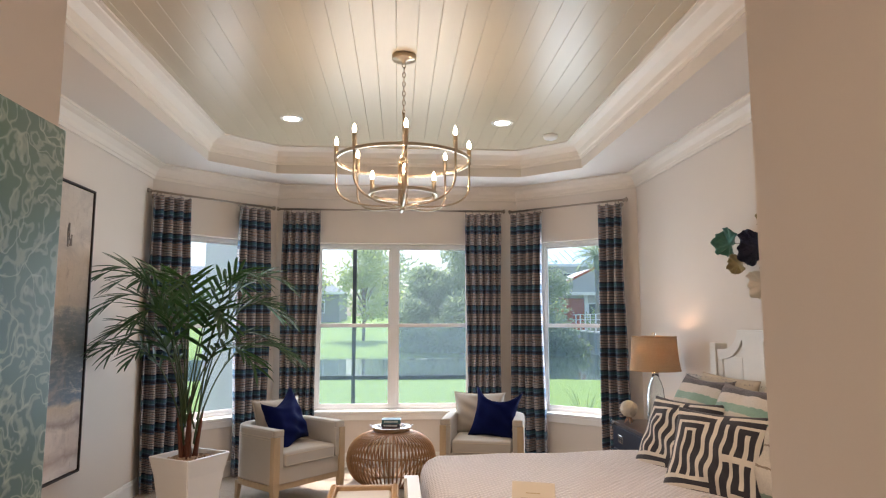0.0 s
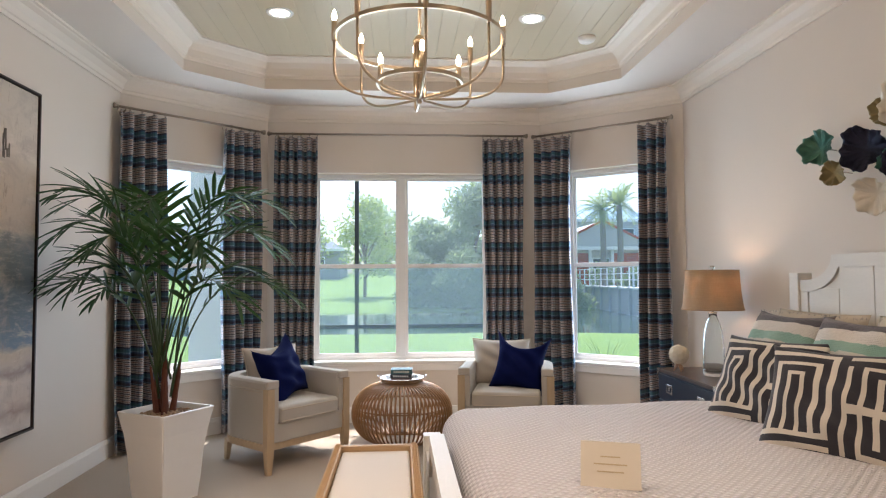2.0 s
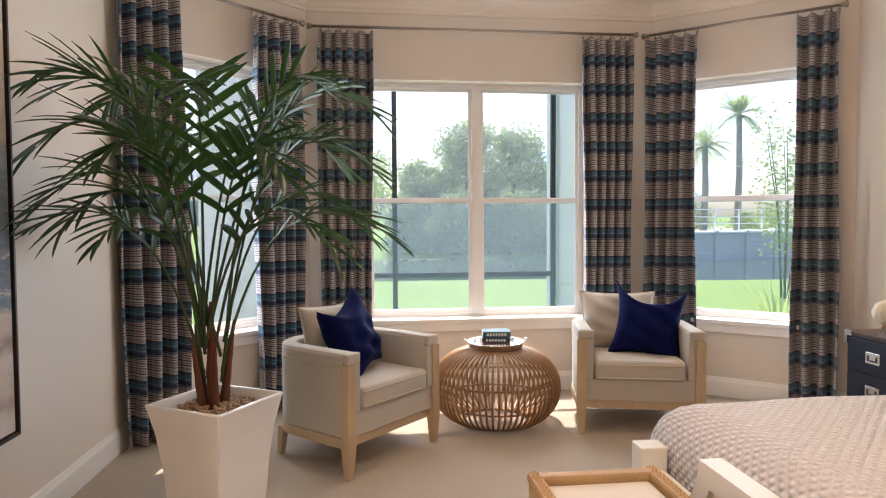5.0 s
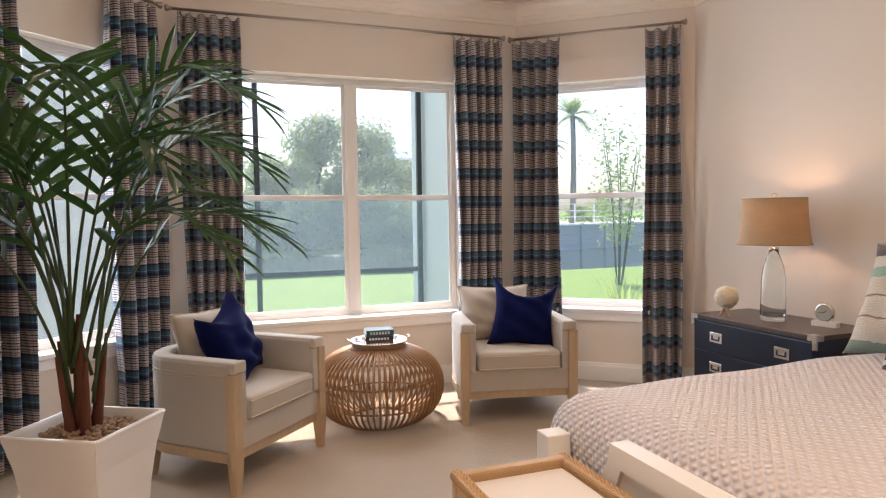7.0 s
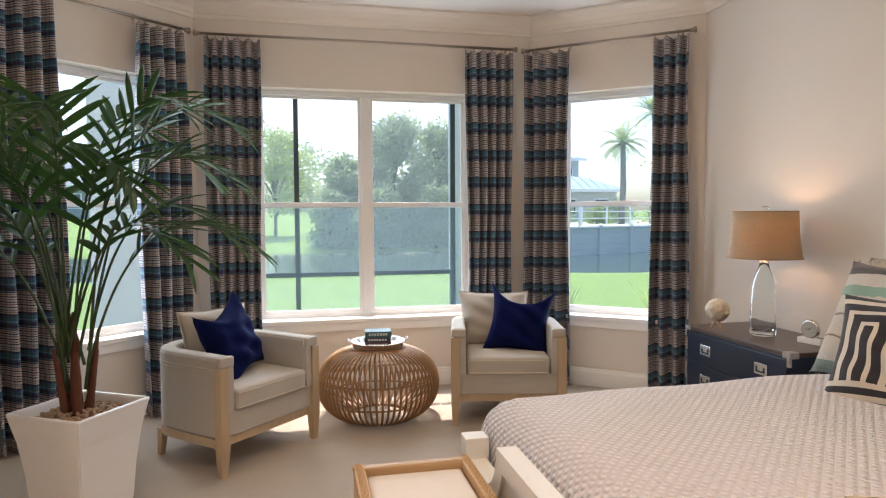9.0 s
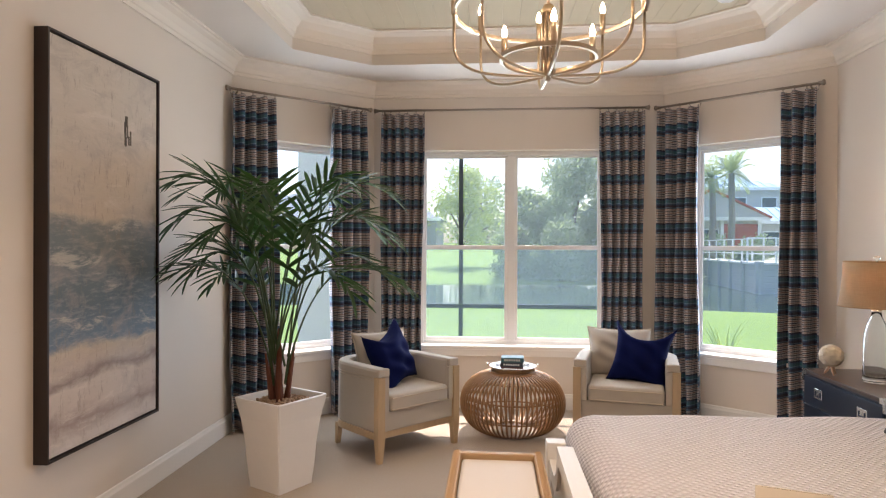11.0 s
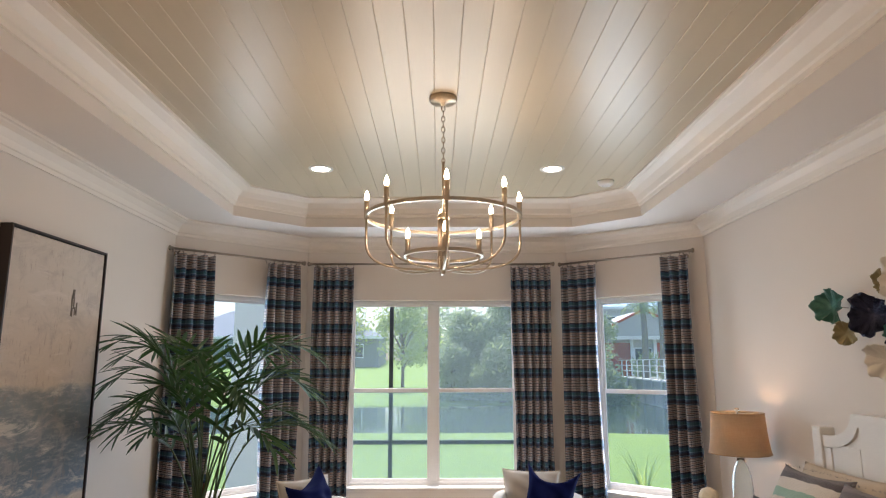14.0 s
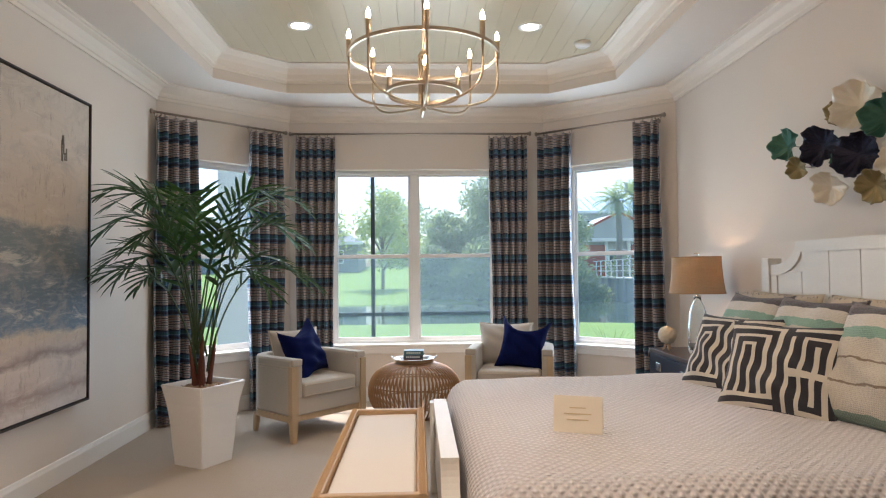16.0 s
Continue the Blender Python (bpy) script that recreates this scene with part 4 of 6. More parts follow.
# coverlet: a soft quilted sheet over the mattress
m, t, b = nodes_of("waffle_coverlet")
v = add(t, "ShaderNodeMapping", Rotation=(0, 0, radians(45)))
t.links.new(t.nodes.new("ShaderNodeTexCoord").outputs["UV"], v.inputs["Vector"])
v = v.outputs[0]
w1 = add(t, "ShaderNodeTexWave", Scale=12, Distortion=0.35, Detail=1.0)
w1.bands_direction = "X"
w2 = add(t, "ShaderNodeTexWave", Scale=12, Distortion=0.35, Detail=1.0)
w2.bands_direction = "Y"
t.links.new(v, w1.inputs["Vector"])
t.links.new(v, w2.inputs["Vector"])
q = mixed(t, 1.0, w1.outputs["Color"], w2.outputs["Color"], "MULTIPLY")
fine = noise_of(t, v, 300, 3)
# Grooves are coloured darker than ridges, by the same mask as the bump.
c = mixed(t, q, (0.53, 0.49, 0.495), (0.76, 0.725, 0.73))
c = mixed(t, noise_of(t, v, 2.5, 3), c, mixed(t, 0.5, c, (0.62, 0.56, 0.545)))
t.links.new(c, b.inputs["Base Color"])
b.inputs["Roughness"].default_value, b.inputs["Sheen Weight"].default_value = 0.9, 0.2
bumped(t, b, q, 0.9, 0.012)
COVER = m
bm = bmesh.new()
x0, x1, y0, y1, zt = 0.325, 2.27, BY - 1.035, BY + 1.035, 0.635
nx, ny = 64, 72
sheet = bm.loops.layers.uv.new("sheet")
R = 0.15


def fold(u, lim, drop):
    """Runs a length over the edge of the bed: flat, then round, then down."""
    if u <= lim - R:
        return u, 0.0
    s = u - (lim - R)
    if s < R * math.pi / 2:
        return lim - R + R * math.sin(s / R), R * (1 - math.cos(s / R))
    return lim, R + (s - R * math.pi / 2)


grid = []
for i in range(nx + 1):
    row = []
    for j in range(ny + 1):
        u = (i / nx) * (x1 - x0 + 0.30) - 0.30
        w = (j / ny * 2 - 1) * (1.035 + 0.36)
        xx, dx = fold(-(u) + 0.0, 0.0, 0.3) if u < R else (-u, 0.0)
        yy, dy = fold(abs(w), 1.035, 0.3)
        x = x0 - xx
        y = BY + math.copysign(yy, w)
        z = zt - math.hypot(dx, dy)
        z += 0.006 * math.sin(3 * x + 2.2 * y) + 0.004 * math.sin(9 * x - 6 * y) + (0.010 * math.sin(14 * x) * min(1, dy * 6) if dy > 0.05 else 0)
        y += (0.012 * math.sin(11 * x + 2) * min(1, dy * 5) if dy > 0.05 else 0) * math.copysign(1, w)
        row.append(bm.verts.new((x, y, z)))
    grid.append(row)
for i in range(nx):
    for j in range(ny):
        face = bm.faces.new((grid[i][j], grid[i + 1][j], grid[i + 1][j + 1], grid[i][j + 1]))
        for loop, (a, b_) in zip(face.loops, ((i, j), (i + 1, j), (i + 1, j + 1), (i, j + 1))):
            loop[sheet].uv = (a / nx * (x1 - x0 + 0.30), b_ / ny * 2.79)
edge = [tuple(row[0].co) for row in grid[::-1]] + [tuple(v.co) for v in grid[0][1:-1]] + [tuple(row[-1].co) for row in grid]
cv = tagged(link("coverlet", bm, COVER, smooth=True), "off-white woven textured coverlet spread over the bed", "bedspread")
so = cv.modifiers.new("thick", "SOLIDIFY")
so.thickness = 0.008
part("hem", tube(bmesh.new(), edge, 0.007, 6), CREAM, cv, "cream corded hem", smooth=True)
tagged(link("mattress", a_box(0.37, BY - 0.99, 0.362, 2.28, BY + 0.99, 0.60, 0.06, 4), CREAM, smooth=True), "thick cream mattress under the coverlet", "mattress")

# ---- pillows of the bed ----
WOOL = surface("ivory_wool", (0.62, 0.56, 0.48), 0.95, vary=0.1, fine=240, bump=0.5, sheen=0.3)
INK = surface("charcoal_wool", (0.028, 0.026, 0.034), 0.95, vary=0.3, fine=240, bump=0.5, sheen=0.2)


def cell(a):
    """Numbers the pattern's bands: wide dark ones and narrow pale ones by turns."""
    return 2 * int(a / 2) + (1 if a % 2 > 1.25 else 0)


def fret(u, v):
    """Nested upright arches beside two stacked, opposed ones."""
    c, k = cell(u * 18.999), cell((1 - v) * 18.999)
    if k == 0:
        return 1
    if c > 10:
        return 0 if k == 10 else 1 - min(c - 12 if c > 11 else 1, 18 - c, k - 2 if k < 10 else 18 - k) % 2
    if c == 10:
        return 1
    if k > 14:
        return 1 - k % 2
    return 1 - min(c, 9 - c if c > 8 else 8 - c, k - 2) % 2 if k > 1 and c < 9 else 0


KC, KB = (0.58, 0.52, 0.44), (0.24, 0.18, 0.13)
KILIM = striped("striped_pillow_cloth", [(0.0, (0.17, 0.17, 0.155)), (0.05, (0.19, 0.265, 0.215)), (0.16, KC), (0.33, KB), (0.345, KC), (0.50, KB), (0.512, KC), (0.66, (0.24, 0.39, 0.31)), (0.74, (0.62, 0.57, 0.51)), (0.84, (0.085, 0.072, 0.078)), (0.90, (0.15, 0.125, 0.125)), (0.95, (0.11, 0.10, 0.105))], 0.60, start=0.3, check=0.0, bump=0.5, wobble=0.02)
SHAM = surface("beige_sham", (0.50, 0.42, 0.33), 0.9, vary=0.12, big=8, fine=160, bump=0.4)
FRINGE = surface("frayed_yarn", (0.34, 0.31, 0.30), 0.95, vary=0.4, fine=60)
for y, sd in ((4.02, 1), (3.27, 2), (2.55, 3)):
    p = thing("pillow", lean(2.18, y, 0.87, -90, 18), "beige ruffled sham standing against the headboard", "pillow", "shams on the bed")
    part("cover", cushion(0.70, 0.50, 0.14, 24, 0.05, sd), SHAM, p, smooth=True)
for y, sd in ((4.05, 11), (3.47, 12), (2.89, 13)):
    m = lean(2.01 - 0.02 * (sd - 12), y, 0.85, -82 + (sd - 12) * 3, 26) @ Matrix.Translation((0, 0, 0))
    throw_pillow(m, 0.55, 0.55, 0.18, KILIM, "cream pillow with green and charcoal woven stripes and frayed edge", sd, category="pillow", group="striped pillows on the bed", fringe=FRINGE)
for (x, y, tn, sd) in ((1.79, 3.75, -66, 21), (1.76, 3.24, -54, 22)):
    throw_pillow(lean(x, y, 0.785, tn, 28), 0.52, 0.47, 0.17, [WOOL, INK], "charcoal and ivory fretwork-pattern throw pillow", sd, pattern=fret, n=88, category="pillow", group="patterned pillows on the bed")

cd = thing("card", Matrix.Translation((0.76, 2.87, 0.642)) @ Matrix.Rotation(radians(-19), 4, "Z"), "folded ivory paper tent card standing on the coverlet", "card")
for s in (-1, 1):
    bm = box(bmesh.new(), -0.09, -0.001, 0, 0.09, 0.001, 0.135)
    o = part("leaf", bm, PAPER, cd)
    o.matrix_basis = Matrix.Translation((0, s * 0.045, 0)) @ Matrix.Rotation(radians(s * 18), 4, "X")
bm = bmesh.new()
for k, wv in enumerate((0.03, 0.05, 0.04)):
    box(bm, -wv, -0.0022, 0.09 - k * 0.022, wv, -0.0012, 0.094 - k * 0.022)
o = part("lettering", bm, surface("gold_script", (0.58, 0.45, 0.28), 0.5), cd, "gold script bars")
o.matrix_basis = Matrix.Translation((0, -0.045, 0)) @ Matrix.Rotation(radians(-18), 4, "X")

# ---- bench at the bed's foot ----
bn = thing("bench", Matrix.Translation((0, 0, 0)), "woven rattan tray bench with a white seat cushion", "bench")
bx0, bx1, by0, by1 = -0.195, 0.187, 2.58, 3.90
for nm, a in (("rail", (bx0, by1 - 0.035, 0.40, bx1, by1, 0.52)), ("rail", (bx0, by0, 0.40, bx1, by0 + 0.035, 0.52)), ("rail", (bx0, by0 + 0.036, 0.40, bx0 + 0.035, by1 - 0.036, 0.52)), ("rail", (bx1 - 0.035, by0 + 0.036, 0.40, bx1, by1 - 0.036, 0.52))):
    part(nm, a_box(*a, 0.008), WICKER, bn)
bm = bmesh.new()
for xx in (bx1 - 0.0175, bx0 + 0.0175):
    y = by0
    while y < by1:
        pts = [(xx + 0.0185 * math.cos(q), y + 0.001 * q, 0.505 + 0.0165 * math.sin(q)) for q in [k * math.pi / 6 for k in range(12)]]
        tube(bm, pts, 0.0024, 5, True)
        y += 0.0065
tagged(part("cane_wrap", bm, WICKER, bn), kind="stuff")
for xx in (bx0 + 0.025, bx1 - 0.025):
    for yy in (by0 + 0.03, by1 - 0.03):
        part("leg", lathe(bmesh.new(), [(0.0, 0.0), (0.016, 0.0), (0.02, 0.2), (0.023, 0.40), (0.0, 0.40)], 12, Matrix.Translation((xx, yy, 0))), WICKER, bn)
part("seat_base", a_box(bx0 + 0.036, by0 + 0.036, 0.41, bx1 - 0.036, by1 - 0.036, 0.44), WICKER, bn)
part("cushion", a_box(bx0 + 0.038, by0 + 0.038, 0.441, bx1 - 0.038, by1 - 0.038, 0.498, 0.018, 4), QUILTWHITE, bn, "white seat cushion", smooth=True)

# ---- nightstand and its things ----
ns = thing("nightstand", Matrix.Translation((0, 0, 0)), "navy lacquer campaign nightstand with dark brown top and nickel hardware", "nightstand")
nx0, nx1, ny0, ny1, nh = 1.945, 2.40, 4.50, 5.36, 0.64
part("body", a_box(nx0 + 0.012, ny0 + 0.008, 0.06, nx1, ny1 - 0.008, nh - 0.024, 0.004), LACQUER, ns)
part("top", a_box(nx0, ny0, nh - 0.023, nx1 + 0.005, ny1, nh, 0.004), TOPWOOD, ns, "dark brown wooden top")
part("plinth", a_box(nx0 + 0.03, ny0 + 0.03, 0.0, nx1, ny1 - 0.03, 0.059), LACQUER, ns)
for k in range(3):
    z0 = 0.08 + k * 0.178
    d = part("drawer", a_box(nx0 - 0.001, ny0 + 0.022, z0, nx0 + 0.0115, ny1 - 0.022, z0 + 0.166, 0.003), LACQUER, ns)
    for yc in (ny0 + 0.2, ny1 - 0.2):
        pl = part("pull", a_box(nx0 - 0.0045, yc - 0.047, z0 + 0.052, nx0 - 0.001, yc + 0.047, z0 + 0.112, 0.0015, 1), NICKEL, d, "recessed nickel campaign pull")
        bm = bmesh.new()
        box(bm, nx0 - 0.0075, yc - 0.03, z0 + 0.066, nx0 - 0.0046, yc + 0.03, z0 + 0.073)
        box(bm, nx0 - 0.0075, yc - 0.03, z0 + 0.073, nx0 - 0.0046, yc - 0.024, z0 + 0.095)
        box(bm, nx0 - 0.0075, yc + 0.024, z0 + 0.073, nx0 - 0.0046, yc + 0.03, z0 + 0.095)
        part("bail", bm, LACQUER, d)
for yc in (ny0, ny1):
    bm = bmesh.new()
    s = 1 if yc == ny0 else -1
    box(bm, nx0 - 0.002, min(yc - s * 0.002, yc + s * 0.05), nh - 0.028, nx0 + 0.05, max(yc - s * 0.002, yc + s * 0.05), nh + 0.0015)
    box(bm, nx0 - 0.0035, min(yc, yc + s * 0.02), nh - 0.07, nx0 + 0.01, max(yc, yc + s * 0.02), nh - 0.026)
    part("corner_plate", bm, NICKEL, ns, "nickel corner bracket")

lm = thing("table_lamp", Matrix.Translation((2.16, 4.955, 0.641)), "lit lamp with clear glass bottle base and tan linen shade", "table lamp")
prof = [(0.0, 0.0), (0.064, 0.0), (0.068, 0.008), (0.068, 0.03), (0.066, 0.12), (0.064, 0.22), (0.058, 0.29), (0.042, 0.345), (0.028, 0.372), (0.024, 0.40), (0.021, 0.40), (0.024, 0.37), (0.038, 0.34), (0.053, 0.287), (0.059, 0.22), (0.061, 0.12), (0.062, 0.04), (0.058, 0.028), (0.0, 0.024)]
part("base", lathe(bmesh.new(), prof, 40), GLASS, lm, "clear glass bottle base", smooth=True)
part("cap", lathe(bmesh.new(), [(0.0, 0.401), (0.028, 0.401), (0.026, 0.412), (0.0, 0.414)], 20), NICKEL, lm, smooth=True)
part("stem", tube(bmesh.new(), [(0, 0, 0.40), (0, 0, 0.69)], 0.006, 10), NICKEL, lm, smooth=True)
m, t, b = nodes_of("linen_shade")
v = coords(t)
n1 = noise_of(t, coords(t, (1, 1, 0.06)), 240, 3)
n2 = noise_of(t, coords(t, (0.06, 0.06, 1)), 240, 3)
c = mixed(t, mixed(t, 0.5, n1, n2), (0.40, 0.285, 0.18), (0.62, 0.475, 0.33))
t.links.new(c, b.inputs["Base Color"])
b.inputs["Roughness"].default_value = 0.9
tr_ = t.nodes.new("ShaderNodeBsdfTranslucent")
t.links.new(c, tr_.inputs["Color"])
mx = t.nodes.new("ShaderNodeMixShader")
mx.inputs[0].default_value = 0.35
t.links.new(b.outputs[0], mx.inputs[1])
t.links.new(tr_.outputs[0], mx.inputs[2])
t.links.new(mx.outputs[0], t.nodes["Material Output"].inputs["Surface"])
SHADE = m
bm = bmesh.new()
prof = [(0.193, 0.43), (0.187, 0.45), (0.176, 0.53), (0.170, 0.60), (0.166, 0.689), (0.163, 0.689), (0.167, 0.60), (0.173, 0.53), (0.184, 0.45), (0.190, 0.43), (0.193, 0.43)]
lathe(bm, prof, 48, cap=False)
part("shade", bm, SHADE, lm, "tan linen drum shade", smooth=True)
BIND = surface("shade_binding", (0.42, 0.27, 0.14), 0.8)
for zz, rr_ in ((0.431, 0.1925), (0.688, 0.1655)):
    part("shade_binding", tube(bmesh.new(), circle((0, 0, zz), rr_, 48), 0.0028, 6, True), BIND, lm)
bm = bmesh.new()
for k in range(3):
    a = 2 * math.pi * k / 3
    tube(bm, [(0, 0, 0.682), (0.163 * math.cos(a), 0.163 * math.sin(a), 0.686)], 0.002, 5)
part("spider", bm, NICKEL, lm)
part("finial", lathe(bmesh.new(), [(0.0, 0.685), (0.007, 0.688), (0.006, 0.695), (0.016, 0.702), (0.018, 0.711), (0.012, 0.718), (0.0, 0.72)], 16), GLASS, lm, smooth=True)
part("bulb", lathe(bmesh.new(), [(0.0, 0.52), (0.012, 0.525), (0.015, 0.54), (0.028, 0.57), (0.024, 0.60), (0.0, 0.615)], 16), glow("lamp_bulb", (1.0, 0.70, 0.40), 20), lm, smooth=True)
lamp("table_lamp_light", "POINT", Matrix.Translation((2.16, 4.955, 0.641 + 0.60)), 2.5, (1.0, 0.66, 0.40), 0.02)

sh = thing("coral_ball", Matrix.Translation((2.015, 5.154, 0.6405)), "cream coral ball on three small shell feet", "ornament")
bm = bmesh.new()
bmesh.ops.create_icosphere(bm, subdivisions=4, radius=0.066, matrix=Matrix.Translation((0, 0, 0.115)))
rnd = random.Random(3)
for v in bm.verts:
    d = (v.co - Vector((0, 0, 0.115)))
    v.co += d * (0.10 * noise.noise(v.co * 60) + 0.05 * noise.noise(v.co * 140))
part("ball", bm, CORAL, sh, smooth=True)
for k in range(3):
    a = 2 * math.pi * k / 3 + 0.4
    part("foot", tube(bmesh.new(), [(0.008 * math.cos(a), 0.008 * math.sin(a), 0.058), (0.02 * math.cos(a), 0.02 * math.sin(a), 0.03), (0.038 * math.cos(a), 0.038 * math.sin(a), 0.002)], [0.008, 0.009, 0.003], 8), surface("shell_foot", (0.55, 0.36, 0.25), 0.5), sh, smooth=True)

ck = thing("clock", Matrix.Translation((2.22, 4.68, 0.6405)) @ Matrix.Rotation(radians(-78), 4, "Z"), "small round silver desk clock on a white block", "clock")
part("block", a_box(-0.065, -0.012, 0, 0.065, 0.03, 0.03, 0.003), POT, ck)
part("case", lathe(bmesh.new(), [(0.0, 0.0), (0.046, 0.0), (0.05, 0.006), (0.05, 0.016), (0.044, 0.02), (0.0, 0.02)], 32, Matrix.Translation((0, 0.012, 0.076)) @ Matrix.Rotation(math.pi / 2, 4, "X")), NICKEL, ck, smooth=True)
part("dial", lathe(bmesh.new(), [(0.0, 0.0), (0.042, 0.0), (0.042, 0.002), (0.0, 0.002)], 32, Matrix.Translation((0, -0.0085, 0.076)) @ Matrix.Rotation(math.pi / 2, 4, "X")), surface("grey_dial", (0.42, 0.40, 0.36), 0.4), ck)
bm = bmesh.new()
box(bm, -0.028, -0.0125, 0.0745, 0.004, -0.011, 0.0775)
box(bm, -0.0015, -0.0125, 0.074, 0.0015, -0.011, 0.096, m=Matrix.Translation((0, 0, 0.076)) @ Matrix.Rotation(radians(50), 4, "Y") @ Matrix.Translation((0, 0, -0.076)))
part("clock_pointer", bm, BLACK, ck)

# ---- pictures ----
m, t, b = nodes_of("abstract_canvas")
v = coords(t)
s = t.nodes.new("ShaderNodeSeparateXYZ")
t.links.new(v, s.inputs[0])
nz = noise_of(t, coords(t, (1, 1.6, 3)), 1.6, 7, 0.62, 0.6)
o1 = add(t, "ShaderNodeMath")
o1.operation = "MULTIPLY_ADD"
t.links.new(nz, o1.inputs[0])
o1.inputs[1].default_value = 0.22
t.links.new(s.outputs[2], o1.inputs[2])
c = ramp(t, o1.outputs[0], [(0.0, (0.64, 0.57, 0.54)), (0.09, (0.60, 0.54, 0.50)), (0.125, (0.36, 0.28, 0.25)), (0.16, (0.56, 0.48, 0.43)), (0.20, (0.58, 0.50, 0.45)), (0.225, (0.27, 0.21, 0.19)), (0.25, (0.50, 0.42, 0.37)), (0.285, (0.52, 0.43, 0.34)), (0.305, (0.13, 0.19, 0.26)), (0.40, (0.105, 0.14, 0.175)), (0.50, (0.15, 0.18, 0.20)), (0.585, (0.20, 0.225, 0.235)), (0.605, (0.55, 0.465, 0.39)), (0.75, (0.58, 0.50, 0.43)), (1.0, (0.56, 0.50, 0.44))])
sc = add(t, "ShaderNodeMath")
sc.operation = "MULTIPLY"
t.links.new(o1.outputs[0], sc.inputs[0])
sc.inputs[1].default_value = 0.5
t.links.new(sc.outputs[0], c.node.inputs[0])
st = noise_of(t, coords(t, (1, 2, 9)), 5, 6, 0.7, 0.3)
c = mixed(t, ramp(t, st, [(0.5, (0, 0, 0)), (0.75, (0.4,) * 3)]), c, (0.62, 0.55, 0.50))
sp = noise_of(t, coords(t, (1, 1, 0.3)), 26, 5, 0.8)
c = mixed(t, ramp(t, sp, [(0.56, (0, 0, 0)), (0.70, (0.6,) * 3)]), c, (0.26, 0.20, 0.165))
bl = noise_of(t, coords(t, (1, 1.4, 2.4)), 3.2, 6, 0.65, 0.8)
c = mixed(t, ramp(t, bl, [(0.50, (0, 0, 0)), (0.66, (0.55,) * 3)]), c, (0.40, 0.35, 0.32))
scrape = noise_of(t, coords(t, (1, 1.2, 4.5)), 2.6, 7, 0.75, 0.5)
c = mixed(t, ramp(t, scrape, [(0.56, (0, 0, 0)), (0.64, (0.5,) * 3)]), c, (0.68, 0.60, 0.54))
t.links.new(c, b.inputs["Base Color"])
b.inputs["Roughness"].default_value = 0.7
bumped(t, b, st, 0.3, 0.004)
CANVAS = m
ay0, ay1, az0, az1 = 3.745, 4.665, 0.45, 2.355
art = thing("painting", Matrix.Translation((LX + 0.001, 0, az0)), "large abstract beige and blue-grey canvas in a thin black frame", "painting")
part("canvas", a_box(0.0, ay0 + 0.018, 0.018, 0.056, ay1 - 0.018, az1 - az0 - 0.018, 0.002, 1), CANVAS, art)
bm = bmesh.new()
h = az1 - az0
box(bm, 0, ay0, 0, 0.066, ay0 + 0.012, h, 0.001, 1)
box(bm, 0, ay1 - 0.012, 0, 0.066, ay1, h, 0.001, 1)
box(bm, 0, ay0 + 0.012, 0, 0.066, ay1 - 0.012, 0.012, 0.001, 1)
box(bm, 0, ay0 + 0.012, h - 0.012, 0.066, ay1 - 0.012, h, 0.001, 1)
part("frame", bm, BLACK, art, "thin black floater frame")
rnd = random.Random(8)
bm = bmesh.new()
for k in range(9):
    y, z, hh = 4.36 + rnd.uniform(-0.028, 0.028), 1.56 + rnd.uniform(-0.06, 0.06), rnd.uniform(0.03, 0.10)
    box(bm, 0.0555, y - 0.006, z - hh / 2, 0.0575, y + 0.006, z + hh / 2)
tagged(part("brush_stroke", bm, surface("umber_paint", (0.13, 0.10, 0.075), 0.6), art, "dark umber brush stroke"), kind="stuff")

m, t, b = nodes_of("tropical_leaf_print")
v = coords(t, (1, 1, 1), (0.5, 0, 0))
vo = add(t, "ShaderNodeTexVoronoi", Scale=8.0)
vo.feature = "DISTANCE_TO_EDGE"
dn = add(t, "ShaderNodeTexNoise", Scale=7.0, Detail=3.0)
t.links.new(v, dn.inputs["Vector"])
vm = t.nodes.new("ShaderNodeVectorMath")
vm.operation = "MULTIPLY_ADD"
t.links.new(dn.outputs["Color"], vm.inputs[0])
vm.inputs[1].default_value = (0.4, 0.5, 0.6)
t.links.new(v, vm.inputs[2])
t.links.new(vm.outputs[0], vo.inputs["Vector"])
wv = add(t, "ShaderNodeTexWave", Scale=9.0, Distortion=12.0, Detail=5.0)
t.links.new(vm.outputs[0], wv.inputs["Vector"])
big = noise_of(t, v, 1.3, 2)
c = mixed(t, ramp(t, big, [(0.35, (0, 0, 0)), (0.65, (1, 1, 1))]), (0.06, 0.16, 0.12), (0.055, 0.14, 0.24))
c = mixed(t, ramp(t, wv.outputs["Color"], [(0.62, (0, 0, 0)), (0.98, (0.5,) * 3)]), c, (0.36, 0.48, 0.46))
c = mixed(t, ramp(t, vo.outputs["Distance"], [(0.0, (0.55,) * 3), (0.035, (0, 0, 0))]), c, (0.45, 0.57, 0.54))
t.links.new(c, b.inputs["Base Color"])
b.inputs["Roughness"].default_value = 0.35
pr = thing("leaf_picture", Matrix.Translation((HALL_L + 0.001, 0.5, 0.65)), "blue-green tropical leaf print on a frameless canvas in the hall", "picture")
part("print", a_box(0.0, -0.50, 0.0, 0.03, 0.565, 1.085, 0.003), m, pr)

